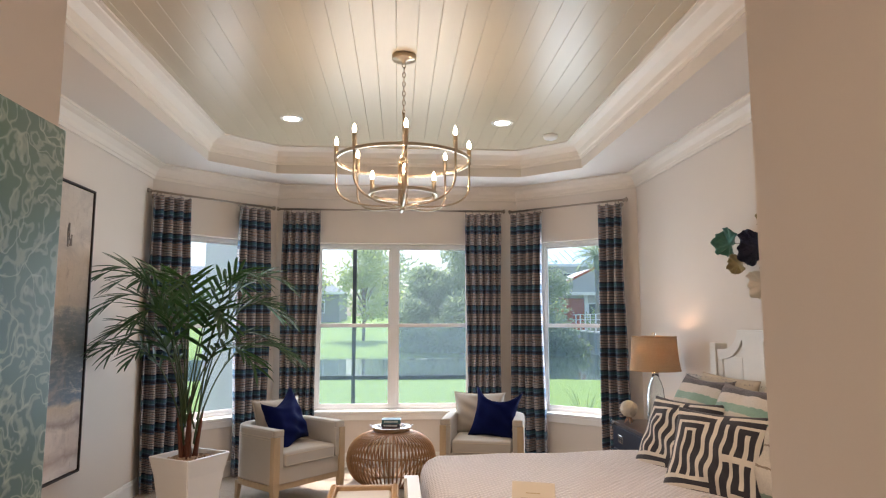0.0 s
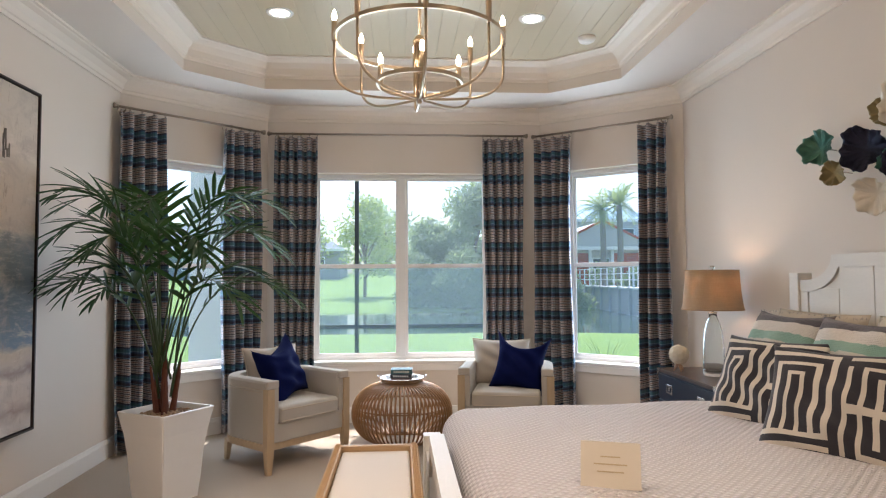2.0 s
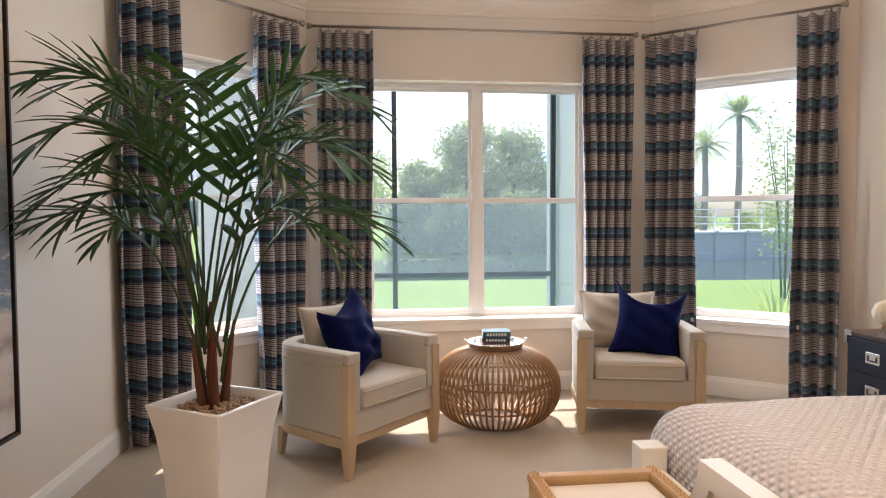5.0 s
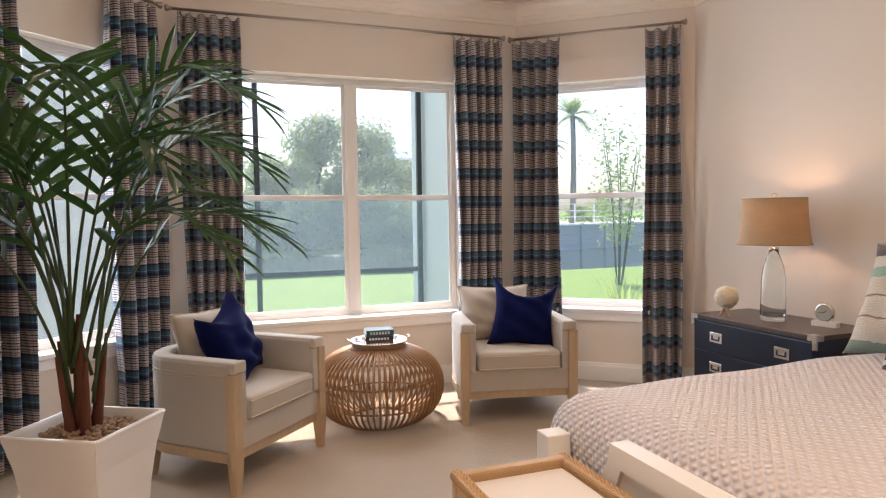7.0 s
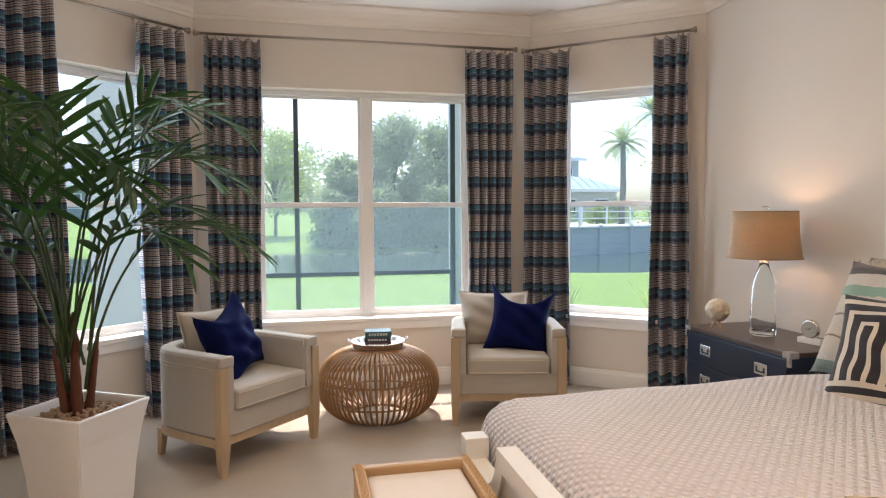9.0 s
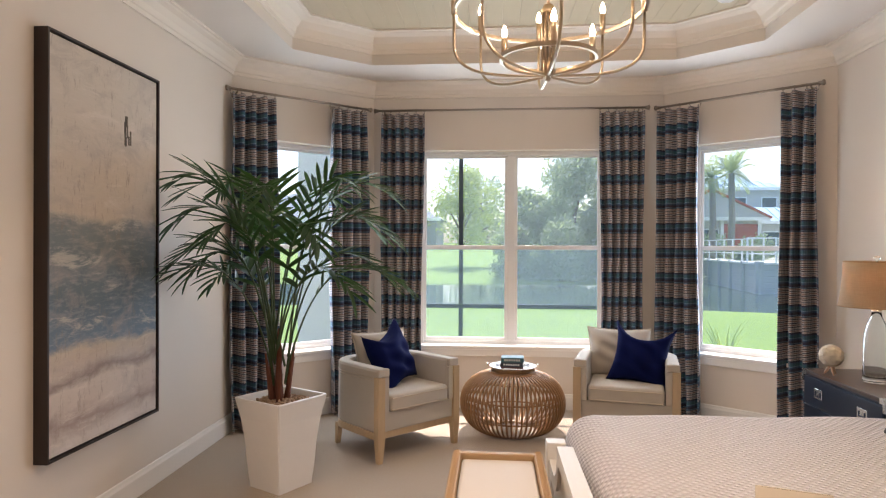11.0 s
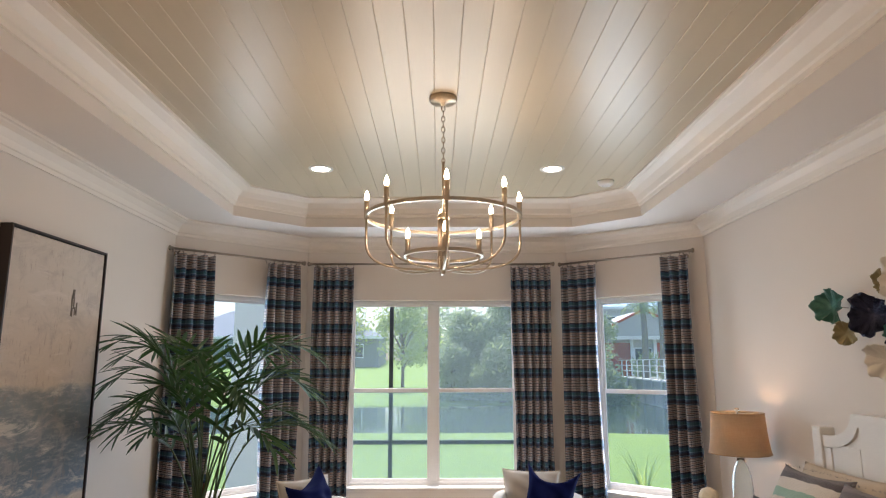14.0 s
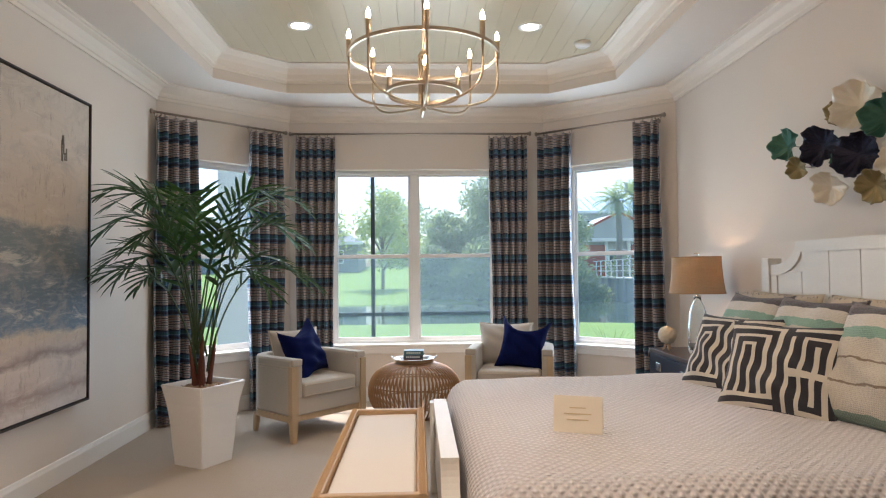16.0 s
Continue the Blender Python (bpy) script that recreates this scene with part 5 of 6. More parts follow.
# ---- wall sculpture of metal lotus leaves ----
GREEN = surface("patina_green_metal", (0.055, 0.16, 0.115), 0.32, 0.6, vary=0.6, big=14, fine=45, bump=0.6, depth=0.008)
INKY = surface("inky_metal", (0.022, 0.022, 0.045), 0.22, 0.7, vary=0.6, big=14, fine=45, bump=0.8, depth=0.01)
OLIVE = surface("olive_gold_metal", (0.30, 0.24, 0.12), 0.35, 0.7, vary=0.35, big=14, fine=60, bump=0.3, depth=0.004)
SHELLW = surface("pearl_white_metal", (0.72, 0.66, 0.56), 0.35, 0.25, vary=0.1, big=10, fine=60, bump=0.2, depth=0.004)
ws = thing("wall_sculpture", Matrix.Translation((RX, BY, 1.80)), "cluster of ruffled metal lotus leaves in green, navy, gold and white", "wall sculpture")


def lotus(y, z, out, r, mat_, yaw, pitch, seed, label, open_=0.42):
    rr = random.Random(seed)
    ph = rr.uniform(0, 6)
    bm = bmesh.new()
    rings = []
    n, segs = 10, 76
    for q in range(n + 1):
        f = 0.02 + 0.98 * q / n
        row = []
        for k in range(segs):
            a = 2 * math.pi * k / segs
            notch = 1 - 0.22 * max(0, math.cos(a - ph)) ** 14 * f
            ruff = 0.15 * f ** 2 * math.sin(4 * a + ph) + 0.11 * f ** 2.4 * math.sin(9 * a + 2 * ph + 1.5 * f) + 0.05 * f ** 2 * math.sin(19 * a + 3 * ph) * math.sin(7 * f + ph)
            rad = r * f * notch * (1 + 0.05 * math.sin(3 * a + ph) + 0.03 * math.sin(17 * a) * f)
            row.append(bm.verts.new((rad * math.cos(a), rad * math.sin(a), r * (open_ * f ** 1.7 + ruff))))
        rings.append(row)
    for a, b_ in zip(rings, rings[1:]):
        for k in range(segs):
            j = (k + 1) % segs
            bm.faces.new((a[k], a[j], b_[j], b_[k]))
    bm.faces.new(rings[0])
    o = part("leaf", bm, mat_, ws, label, smooth=True)
    o.matrix_basis = Matrix.Translation((-out, y - BY, z - 1.80)) @ Matrix.Rotation(radians(yaw), 4, "Z") @ Matrix.Rotation(radians(pitch), 4, "Y") @ Matrix.Rotation(-math.pi / 2, 4, "Y")
    so = o.modifiers.new("thick", "SOLIDIFY")
    so.thickness = 0.002
    part("wire", tube(bmesh.new(), [(-0.004, y - BY, z - 1.80), (-out * 0.6, y - BY, z - 1.80 + 0.005), (-out, y - BY, z - 1.80)], 0.003, 6), ROD, ws)


LOT = [(4.08, 1.95, 0.09, 0.099, GREEN, 14, 5, "green patina leaf"), (3.97, 1.81, 0.10, 0.065, OLIVE, 24, -10, "olive gold leaf"), (3.74, 1.89, 0.10, 0.110, INKY, 20, 0, "navy black leaf"),
       (3.63, 2.04, 0.07, 0.076, OLIVE, 24, 10, "olive gold leaf"), (3.46, 2.03, 0.10, 0.125, SHELLW, 26, 12, "pearly white leaf"), (3.61, 1.81, 0.07, 0.068, GREEN, 22, 0, "green patina leaf"),
       (3.70, 1.67, 0.09, 0.095, SHELLW, 20, -18, "pearly white leaf"), (3.44, 1.79, 0.12, 0.114, INKY, 24, 0, "navy black leaf"), (3.28, 1.93, 0.10, 0.106, GREEN, 22, 8, "green patina leaf"),
       (3.24, 1.74, 0.09, 0.084, SHELLW, 26, -6, "pearly white leaf"), (3.37, 1.63, 0.10, 0.084, OLIVE, 20, -16, "olive gold leaf"), (2.99, 2.08, 0.08, 0.076, OLIVE, 18, 5, "olive gold leaf"), (2.96, 1.86, 0.10, 0.099, INKY, 20, 0, "navy black leaf"), (2.74, 1.90, 0.09, 0.084, GREEN, 20, 0, "green patina leaf")]
for k, a in enumerate(LOT):
    lotus(a[0], a[1], a[2], a[3], a[4], a[5], a[6], 50 + k, a[7])


# ---- outdoors ----
m, t, b = nodes_of("lawn")
v = coords(t)
c = mixed(t, noise_of(t, v, 0.35, 5), (0.145, 0.235, 0.03), (0.205, 0.31, 0.05))
c = mixed(t, ramp(t, noise_of(t, v, 14, 6, 0.8), [(0.35, (0.5,) * 3), (0.7, (0, 0, 0))]), c, (0.055, 0.11, 0.035))
t.links.new(c, b.inputs["Base Color"])
b.inputs["Roughness"].default_value = 0.95
bumped(t, b, noise_of(t, v, 30, 5, 0.8), 0.7, 0.04)
LAWN = m


def ground_z(x, y):
    pond = max(0.0, 1 - abs(y - 25.3 + 0.05 * x) / 6.2)
    if 8 < x < 40 and 22 < y < 48:
        pond = 1.0
    z = -0.28 + (max(0, y - 31) * 0.05 if y < 75 else 2.2)
    if pond > 0:
        z = min(z, -0.28 - 0.9 * min(1, pond * 1.8)) if pond == 1.0 else z - 0.9 * min(1, pond * 1.8)
    return z + 0.05 * noise.noise(Vector((x * 0.2, y * 0.2, 0)))


bm = bmesh.new()
xs = [-2500, -600, -150] + [-70 + 2.5 * i for i in range(57)] + [150, 600, 2500]
ys = [-2500, -300, -40, -10] + [6.9 + 1.2 * i for i in range(60)] + [100, 160, 600, 2500]
vs = [[bm.verts.new((x, y, ground_z(x, y) if 8 < y < 160 and abs(x) < 100 else (-0.32 if y < 20 else 2.0))) for x in xs] for y in ys]
for j in range(len(ys) - 1):
    for i in range(len(xs) - 1):
        bm.faces.new((vs[j][i], vs[j][i + 1], vs[j + 1][i + 1], vs[j + 1][i]))
tagged(link("ground", bm, LAWN, smooth=True), "sunlit green lawn sloping around the pond", "lawn", kind="structure")
m, t, b = nodes_of("pond_water")
b.inputs["Base Color"].default_value = (0.035, 0.055, 0.045, 1)
b.inputs["Roughness"].default_value = 0.04
bumped(t, b, noise_of(t, coords(t, (1, 3, 1)), 2.0, 3), 0.03, 0.05)
tagged(link("water", a_box(-65, 18, -1.0, 65, 48, -0.345), m), "still green pond reflecting the sky", "pond", kind="structure")

# screen enclosure and piers beside the bay
sc = thing("screen_enclosure", Matrix.Translation((0, 8.67, 0)), "dark bronze aluminium screen frame outside the bay", "screen enclosure")
for x in (-2.1, -0.41, 1.25):
    part("post", a_box(x - 0.025, -0.025, -0.3, x + 0.025, 0.025, 3.6, 0.003), BRONZE, sc)
part("rail", a_box(-2.07, -0.02, 0.68, 1.22, 0.02, 0.73, 0.003), BRONZE, sc)
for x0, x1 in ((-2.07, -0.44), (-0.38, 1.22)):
    o = part("screen_panel", a_box(x0, 0.003, -0.3, x1, 0.004, 3.6), CAGE_HAZE, sc, "fine grey screen mesh, paled to lay haze over the garden")
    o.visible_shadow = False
tagged(link("lanai_pier", a_box(1.30, 7.75, -0.3, 1.75, 9.1, 3.6, 0.01), STUCCO), "pale stucco pier outside the bay window", "pier", kind="structure")
tagged(link("lanai_pier_far", a_box(-2.15, 7.9, -0.3, -1.35, 8.6, 3.6, 0.01), STUCCO), "pale stucco pier outside the bay window", "pier", kind="structure")

# Both leaf colours are lightened past natural green to hold the distant haze.
LEAFA = leafy("tree_leaf_bright", (0.19, 0.26, 0.12), 0.6, 0.5, 0.35, 0.8, 20)
LEAFB = leafy("tree_leaf_dark", (0.165, 0.225, 0.18), 0.6, 0.5, 0.35, 0.8, 20)
BARK = surface("bark", (0.12, 0.09, 0.065), 0.9, vary=0.3, big=4, fine=30, bump=0.6, stretch=(4, 4, 1))


def tree(x, y, h, w, mat_, seed, label, trunk=0.3, count=2600, low=0.2, size=0.2):
    rr = random.Random(seed)
    z0 = ground_z(x, y) - 0.05
    tr_ = thing("tree", Matrix.Translation((x, y, z0)), label, "tree", "trees across the pond")
    bm = bmesh.new()
    tube(bm, [(0, 0, 0), (0.05 * h * 0.1, 0, h * 0.3), (0.03 * h * 0.2, 0.1, h * 0.6), (0, 0, h * 0.85)], [trunk * 0.5, trunk * 0.4, trunk * 0.25, trunk * 0.08], 8)
    clumps = []
    for k in range(46):
        a = rr.uniform(0, 6.28)
        f = rr.random()
        zz = h * (low + (1 - low) * f)
        rad = w * (0.35 + 0.65 * math.sin(math.pi * min(1, f * 0.9 + 0.12))) * rr.uniform(0.25, 0.95)
        c = Vector((rad * math.cos(a), rad * math.sin(a), zz))
        clumps.append((c, w * rr.uniform(0.26, 0.46)))
        if k % 2:
            tube(bm, [(0, 0, max(h * 0.15, zz * 0.6)), c * 0.5 + Vector((0, 0, zz * 0.42)), c], [trunk * 0.2, trunk * 0.1, trunk * 0.03], 5)
    part("trunk", bm, BARK, tr_, smooth=True)
    verts, faces = [], []
    for k in range(count):
        c, s = clumps[k % len(clumps)]
        d = Vector((rr.gauss(0, 1), rr.gauss(0, 1), rr.gauss(0, 0.8))).normalized() * s * rr.random() ** 0.45
        p = c + d
        if p.z < 0.15:
            continue
        u = Vector((rr.gauss(0, 1), rr.gauss(0, 1), rr.gauss(0, 1))).normalized()
        w2 = u.orthogonal().normalized()
        L = size * rr.uniform(0.6, 1.3)
        i = len(verts)
        verts += [p - u * L, p + w2 * L * 0.45, p + u * L, p - w2 * L * 0.45]
        faces.append((i, i + 1, i + 2, i + 3))
    me = bpy.data.meshes.new("crown")
    me.from_pydata([tuple(q) for q in verts], [], faces)
    me.materials.append(mat_)
    o = new("crown", me)
    o.parent = tr_
    return tr_


tree(-2.0, 40, 6.2, 2.0, LEAFA, 1, "slender light green deciduous tree on the far lawn", 0.22, 4200, 0.28, 0.13)
DENSE = "dense grey-green tree at the pond's far edge"
for x, y, h, w, seed in ((1.9, 34.5, 4.1, 1.8, 2), (4.2, 35.0, 6.0, 2.5, 3), (6.8, 35.6, 5.9, 2.6, 4)):
    tree(x, y, h, w, LEAFB, seed, DENSE, 0.4, 15000, 0.02, 0.14)
for x, y, h, w, seed in ((0.9, 33.0, 2.5, 1.3, 5), (3.3, 32.3, 2.7, 1.5, 15), (5.9, 32.4, 2.9, 1.6, 16), (8.4, 32.8, 2.5, 1.5, 17)):
    tree(x, y, h, w, LEAFB, seed, "low dark green bushy tree at the pond", 0.3, 7000, 0.0, 0.12)
tree(-9.5, 62, 6.5, 3.0, LEAFA, 6, "light green deciduous tree behind the far lawn", 0.3, 2200, 0.2, 0.22)
tree(-1.5, 75, 7.0, 5.0, LEAFB, 7, "far dark green tree behind the lawn", 0.3, 2600, 0.05, 0.3)
tree(-16.5, 70, 7.0, 4.5, LEAFB, 8, "far dark green tree behind the lawn", 0.3, 2400, 0.05, 0.3)


# houses
SIDE = surface("house_siding", (0.52, 0.50, 0.46), 0.8, vary=0.06, big=0.5, fine=20, stretch=(1, 1, 8))
RED = surface("brick_red_paint", (0.42, 0.075, 0.035), 0.7, vary=0.15, big=1, fine=20)
SHINGLE = surface("grey_shingle", (0.24, 0.26, 0.30), 0.9, vary=0.2, big=0.6, fine=12)
TIN = surface("blue_metal_roof", (0.22, 0.36, 0.55), 0.4, 0.3, vary=0.1, big=0.4, fine=6)
DARKWIN = surface("dark_window_glass", (0.05, 0.06, 0.07), 0.1, vary=0.1)


def house(name, x, y, z, w, d, h, roof_h, wall_m, roof_m, label, wins=4, over=0.5, ribs=False, gable=False, turn=0):
    hs = thing(name, Matrix.Translation((x, y, z)) @ Matrix.Rotation(radians(turn), 4, "Z"), label, "house", "houses across the pond")
    part("wall", a_box(-w / 2, -d / 2, -0.6, w / 2, d / 2, h), wall_m, hs)
    bm = bmesh.new()
    e = over
    lo = [bm.verts.new(p) for p in ((-w / 2 - e, -d / 2 - e, h), (w / 2 + e, -d / 2 - e, h), (w / 2 + e, d / 2 + e, h), (-w / 2 - e, d / 2 + e, h))]
    if gable:
        r = [bm.verts.new((0, -d / 2 - e, h + roof_h)), bm.verts.new((0, d / 2 + e, h + roof_h))]
        fs = [(lo[0], lo[1], r[0]), (lo[1], lo[2], r[1], r[0]), (lo[2], lo[3], r[1]), (lo[3], lo[0], r[0], r[1]), tuple(lo[::-1])]
    else:
        hip = min(w, d) / 2
        r = [bm.verts.new((-w / 2 + hip, 0, h + roof_h)), bm.verts.new((w / 2 - hip + 0.01, 0, h + roof_h))]
        fs = [(lo[0], lo[1], r[1], r[0]), (lo[1], lo[2], r[1]), (lo[2], lo[3], r[0], r[1]), (lo[3], lo[0], r[0]), tuple(lo[::-1])]
    for f in fs:
        bm.faces.new(f)
    rf = part("roof", bm, roof_m, hs)
    part("fascia", a_box(-w / 2 - e, -d / 2 - e - 0.04, h - 0.2, w / 2 + e, -d / 2 - e, h + 0.02), VINYL, hs)
    if ribs:
        n = int(w / 0.6)
        for k in range(1, n):
            xx = -w / 2 - e + (w + 2 * e) * k / n
            top = max(0.0, min(1.0, (w / 2 + e - abs(xx)) / (min(w, d) / 2 + e)))
            part("rib", tube(bmesh.new(), [(xx, -d / 2 - e, h + 0.03), (xx, -d / 2 - e + (d / 2 + e) * top, h + roof_h * top + 0.03)], 0.035, 4), roof_m, rf)
    for k in range(wins):
        xx = -w / 2 + w * (k + 0.5) / wins
        wd = part("window", a_box(xx - 0.6, -d / 2 - 0.05, h - 2.0, xx + 0.6, -d / 2 + 0.02, h - 0.7), VINYL, hs)
        part("pane", a_box(xx - 0.52, -d / 2 - 0.07, h - 1.92, xx + 0.52, -d / 2 - 0.045, h - 0.78), DARKWIN, wd)
    return hs


house("house", -15.5, 66, 1.2, 20, 9, 2.9, 2.8, surface("dark_siding", (0.22, 0.235, 0.25), 0.8), SHINGLE, "low dark house with a grey hipped shingle roof", 5)
house("house", 16.8, 57, 1.0, 11.5, 9, 5.1, 1.8, SIDE, TIN, "two-storey pale house with a blue standing-seam metal roof", 5, ribs=True)
house("house", 19.5, 49.5, 1.0, 8, 4, 2.3, 1.1, SIDE, TIN, "long porch with a blue metal roof before the pale house", 3, ribs=True)
bh = house("boathouse", 13.4, 44.5, 1.0, 6.0, 5, 2.3, 1.7, SIDE, surface("pale_roof", (0.50, 0.50, 0.50), 0.7, vary=0.12), "small white gabled boathouse with coral-red walls", 1, gable=True)
part("gable", prism(bmesh.new(), [(-3.1, 2.28), (3.1, 2.28), (0, 3.82)], -2.62, -2.52, "y"), SIDE, bh, "white gable wall")
for x0, x1 in ((-2.95, -0.8), (0.8, 2.95)):
    part("red_wall", a_box(x0, -2.6, -0.2, x1, -2.51, 1.9), RED, bh, "coral-red wall panel")
for x0, x1 in ((-3.55, 0), (3.55, 0)):
    part("verge_board", tube(bmesh.new(), [(x0, -3.05, 2.28), (x1, -3.05, 4.03)], 0.10, 4), RED, bh, "coral-red verge board")
for x in (-3.0, -0.75, 0.75, 3.0):
    part("corner_board", a_box(x - 0.1, -2.68, -0.2, x + 0.1, -2.5, 2.25), VINYL, bh, "white corner board")

# bulkhead and its railing
# Timber grey is raised so the wall's colour carries the haze before it.
WOODG = surface("grey_bulkhead_timber", (0.52, 0.53, 0.52), 0.9, vary=0.25, big=1.5, fine=14, stretch=(1, 1, 6), bump=0.4)
for p0, p1 in (((11.5, 46.5), (10.0, 26.0)), ((10.0, 26.0), (32.0, 35.0))):
    mm, ln = run(p0, p1)
    bk = thing("bulkhead", mm, "weathered grey timber retaining wall along the pond", "retaining wall", "retaining walls of the pond")
    part("sheet", a_box(0, 0, -0.9, ln, 0.12, 0.78), WOODG, bk)
    for k in range(6):
        part("plank", a_box(0, -0.03, -0.62 + k * 0.235, ln, 0.0, -0.40 + k * 0.235, 0.01, 1), WOODG, bk)
    part("cap", a_box(0, -0.14, 0.78, ln, 0.2, 0.86, 0.01, 1), VINYL, bk, "pale cap board")
    for k in range(13):
        part("post", a_box(k * ln / 12 - 0.08, -0.16, -0.9, k * ln / 12 + 0.08, -0.031, 0.90, 0.01, 1), WOODG, bk)
    rl = thing("railing", mm @ Matrix.Translation((0, 0.6, 0.86)), "white metal railing on top of the retaining wall", "railing", "railings of the pond")
    for k in range(16):
        part("post", a_box(k * ln / 15 - 0.03, -0.03, 0, k * ln / 15 + 0.03, 0.03, 0.95), VINYL, rl)
    for zz in (0.3, 0.6, 0.92):
        part("rail", a_box(0, -0.02, zz, ln, 0.02, zz + 0.04), VINYL, rl)
bm = bmesh.new()
gv = [bm.verts.new(p) for p in ((11.6, 46.5, 0.8), (10.1, 26.1, 0.8), (32.0, 35.1, 0.8), (90, 50, 0.9), (90, 90, 1.1), (9.0, 90, 1.1))]
bm.faces.new(gv)
tagged(link("ground_terrace", bm, surface("garden_ground", (0.42, 0.42, 0.34), 0.9, vary=0.25, big=0.6, fine=9)), "pale garden ground behind the retaining wall", "ground", kind="structure")


def shrub(x, y, r, h, seed, mat_):
    rr = random.Random(seed)
    sb = thing("shrub", Matrix.Translation((x, y, 0.8)), "rounded green garden shrub behind the railing", "shrub", "shrubs behind the railing")
    verts, faces = [], []
    for k in range(700):
        a, e, q = rr.uniform(0, 6.28), rr.uniform(0, 1.5), rr.random() ** 0.4 * rr.uniform(0.8, 1.1)
        p = Vector((r * q * math.cos(a) * math.cos(e), r * q * math.sin(a) * math.cos(e), h * q * math.sin(e) + 0.05))
        u = Vector((rr.gauss(0, 1), rr.gauss(0, 1), rr.gauss(0, 1))).normalized()
        w2 = u.orthogonal().normalized()
        i = len(verts)
        verts += [tuple(v) for v in (p - u * 0.12, p + w2 * 0.06, p + u * 0.12, p - w2 * 0.06)]
        faces.append((i, i + 1, i + 2, i + 3))
    me = bpy.data.meshes.new("foliage")
    me.from_pydata(verts, [], faces)
    me.materials.append(mat_)
    o = new("foliage", me)
    o.parent = sb


for k, (x, y, r, h) in enumerate(((14.0, 36, 1.2, 1.3), (16.5, 36.5, 1.0, 1.0), (18.5, 38, 1.5, 1.5), (21.5, 38, 1.2, 1.1), (13.0, 40, 1.3, 1.5), (24.5, 40, 1.6, 1.6), (12.2, 33, 0.8, 0.8))):
    shrub(x, y, r, h, k, LEAFA if k % 2 else LEAFB)


# Frond green is greyed and paled, with haze mixed into the colour.
FAN = leafy("far_palm_leaf", (0.16, 0.22, 0.15), 0.6, 0.4, 0.35, 0.8, 20)


def palm_tree(x, y, h, seed, label, z0=0.8):
    rr = random.Random(seed)
    p = thing("palm_tree", Matrix.Translation((x, y, z0)), label, "palm tree", "palms across the pond")
    part("trunk", tube(bmesh.new(), [(0, 0, -0.3), (0.1, 0, h * 0.5), (0.05, 0, h)], [0.2, 0.17, 0.15], 10), surface("pale_palm_bark", (0.30, 0.26, 0.22), 0.9, vary=0.3, fine=14, stretch=(1, 1, 5)), p, smooth=True)
    bm = bmesh.new()
    for k in range(26):
        a, e = rr.uniform(0, 6.28), rr.uniform(-0.35, 1.3)
        d = Vector((math.cos(a) * math.cos(e), math.sin(a) * math.cos(e), math.sin(e)))
        sd = d.cross(Vector((0, 0, 1))).normalized()
        pos, line = Vector((0.05, 0, h)), []
        for q in range(9):
            line.append(pos.copy())
            pos = pos + d * 0.2
            d = (d + Vector((0, 0, -0.13 - 0.015 * q))).normalized()
        tube(bm, line, [0.022 - 0.002 * q for q in range(9)], 4)
        for q in range(4, 32):
            c = line[q // 4].lerp(line[min(8, q // 4 + 1)], (q % 4) / 4)
            ln = 0.42 * (1 - 0.6 * abs(q - 14) / 18) * rr.uniform(0.8, 1.1)
            fwd = (line[min(8, q // 4 + 1)] - line[q // 4 - 1]).normalized()
            for sg in (-1, 1):
                tip = (sd * sg + fwd * 0.7 + Vector((0, 0, -0.35))).normalized() * ln
                w2 = fwd * 0.022
                bm.faces.new([bm.verts.new(v) for v in (c - w2, c + tip * 0.5 - w2, c + tip, c + tip * 0.5 + w2)])
    part("crown", bm, FAN, p)


palm_tree(19.8, 36, 6.5, 1, "tall feathery palm beyond the retaining wall")
palm_tree(17.8, 36, 4.7, 2, "tall feathery palm beyond the retaining wall")
palm_tree(12.6, 36.2, 4.6, 4, "tall feathery palm beyond the retaining wall")
palm_tree(11.7, 36.5, 4.4, 3, "tall feathery palm beyond the retaining wall")


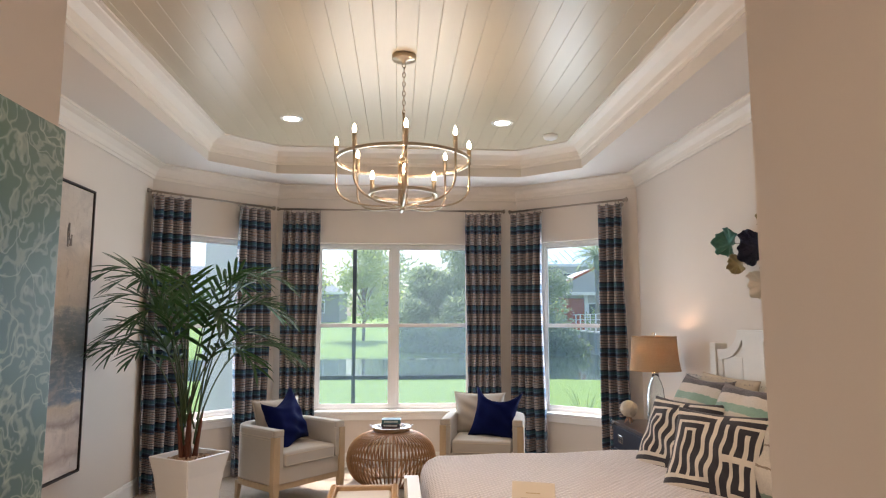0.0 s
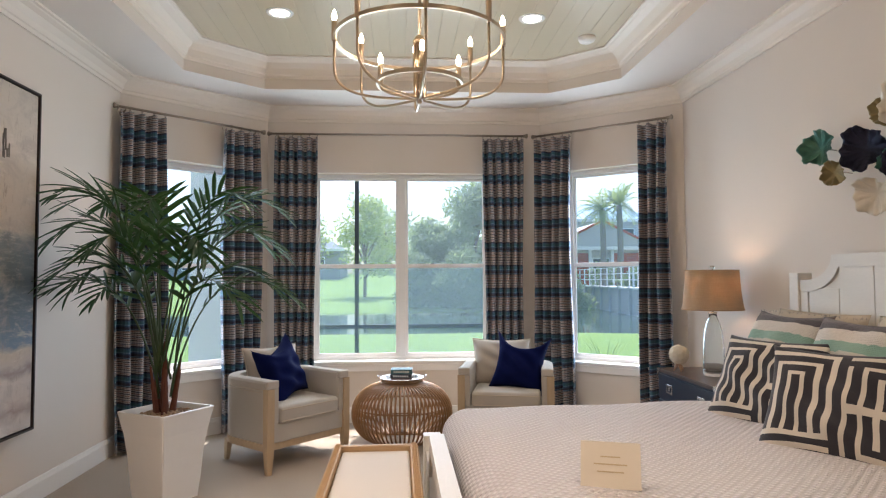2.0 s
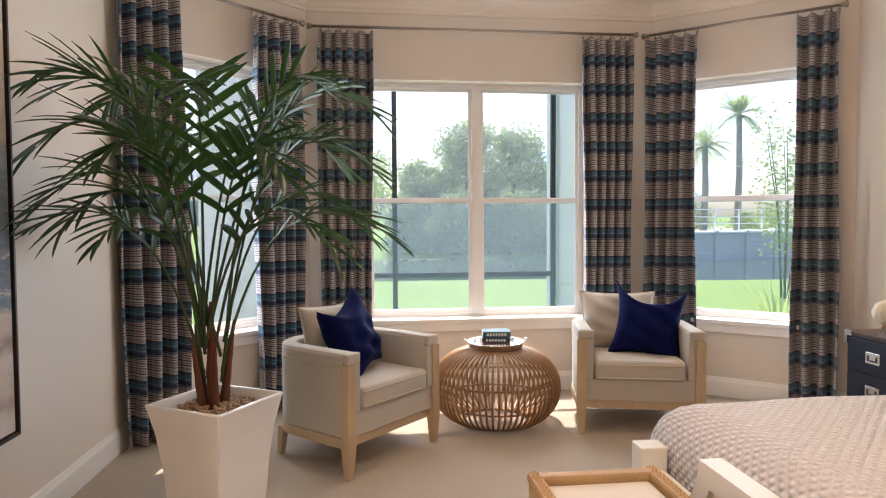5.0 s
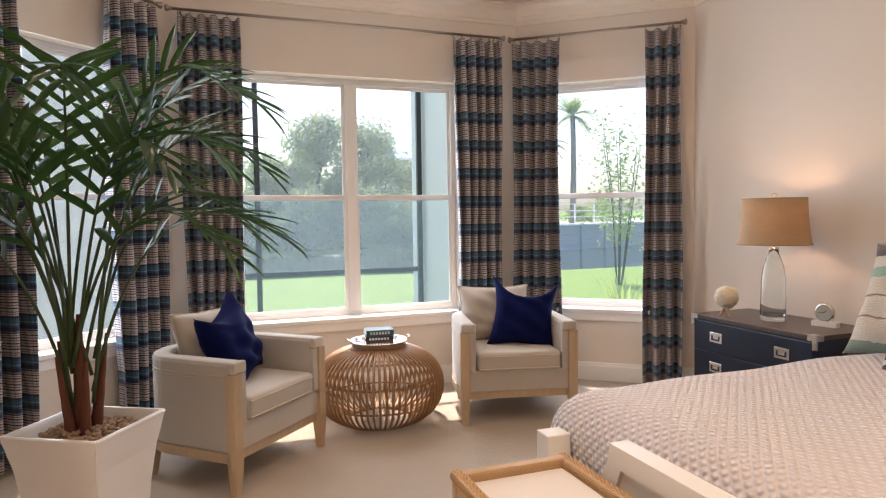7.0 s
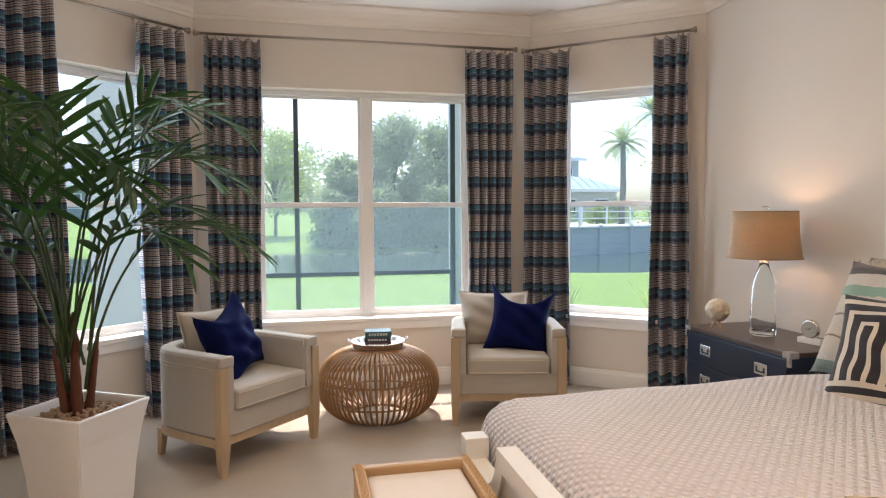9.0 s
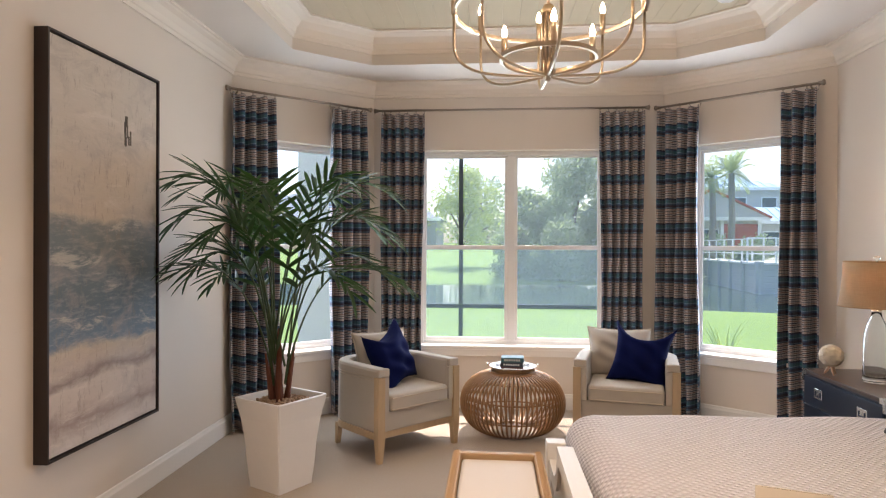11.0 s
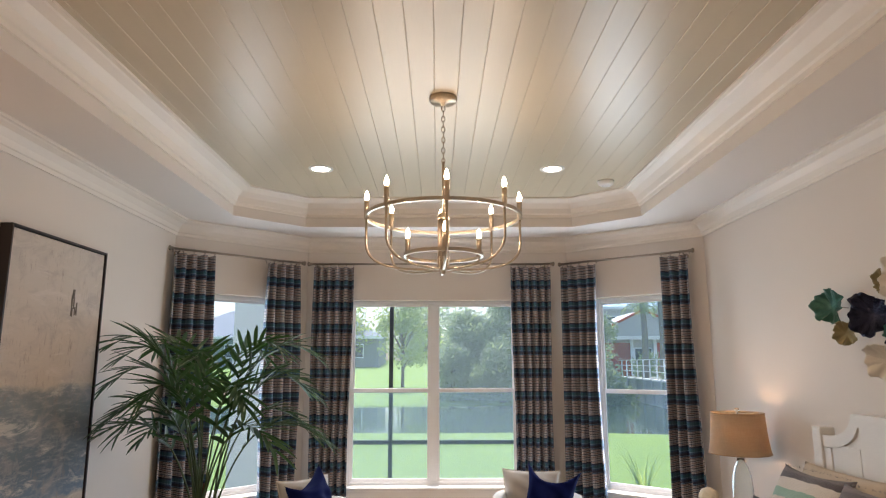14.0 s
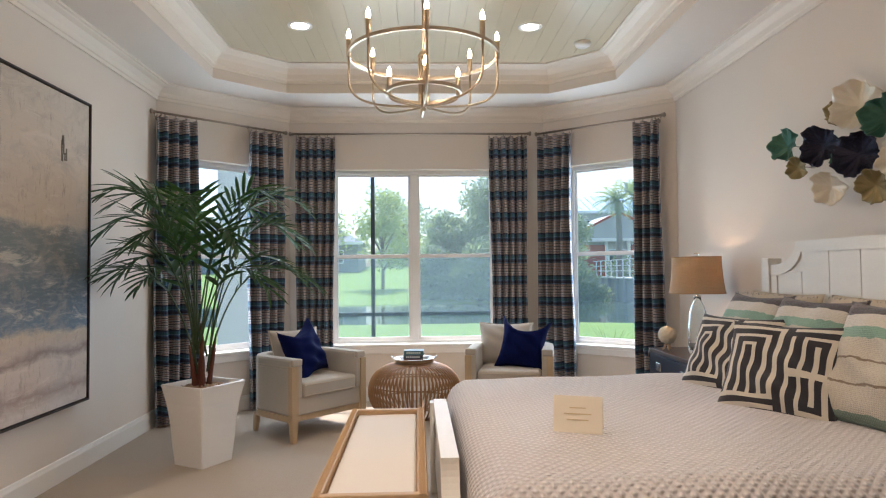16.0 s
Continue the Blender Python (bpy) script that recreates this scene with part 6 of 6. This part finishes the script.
def blades(x, y, n, h, seed):
    rr = random.Random(seed)
    g = thing("spiky_plant", Matrix.Translation((x, y, -0.3)), "clump of tall green strap leaves below the window", "plant", "strap-leaved plants outside")
    bm = bmesh.new()
    for k in range(n):
        a = rr.uniform(0, 6.28)
        L, o = h * rr.uniform(0.6, 1.1), rr.uniform(0.1, 0.4)
        d, s = Vector((math.cos(a), math.sin(a), 0)), Vector((-math.sin(a), math.cos(a), 0)) * 0.022
        prev = None
        for q in range(5):
            f = q / 4
            p = d * (o * f * f * L * 1.2 + 0.03) + Vector((0, 0, L * (f - 0.1 * f * f)))
            w2 = s * (1 - f) ** 0.6
            row = (bm.verts.new(p - w2), bm.verts.new(p + w2))
            if prev:
                bm.faces.new((prev[0], prev[1], row[1], row[0]))
            prev = row
    part("leaves", bm, LEAFA, g, smooth=True)


blades(3.55, 8.3, 34, 0.95, 1)
blades(2.95, 9.6, 26, 0.8, 2)

# slender sapling on the near lawn
sp = thing("sapling", Matrix.Translation((7.55, 14.0, -0.3)), "slender multi-stemmed sapling with sparse light green leaves", "tree")
rr = random.Random(77)
verts, faces = [], []
for k in range(6):
    a = k * 1.05
    top = Vector((0.55 * math.cos(a) * rr.uniform(0.5, 1), 0.55 * math.sin(a) * rr.uniform(0.5, 1), rr.uniform(3.0, 4.4)))
    part("stem", tube(bmesh.new(), [(0.06 * math.cos(a), 0.06 * math.sin(a), 0), tuple(top * 0.5 + Vector((0.05, 0, 0.1))), tuple(top)], [0.022, 0.014, 0.004], 6), BARK, sp, smooth=True)
    for q in range(230):
        f = rr.uniform(0.3, 1.02)
        p = top * f + Vector((rr.gauss(0, 0.22), rr.gauss(0, 0.22), rr.gauss(0, 0.2)))
        u = Vector((rr.gauss(0, 1), rr.gauss(0, 1), rr.gauss(0, 1))).normalized()
        w2 = u.orthogonal().normalized()
        i = len(verts)
        verts += [tuple(x) for x in (p - u * 0.055, p + w2 * 0.028, p + u * 0.055, p - w2 * 0.028)]
        faces.append((i, i + 1, i + 2, i + 3))
me = bpy.data.meshes.new("foliage")
me.from_pydata(verts, [], faces)
me.materials.append(LEAFA)
o = new("foliage", me)
o.parent = sp
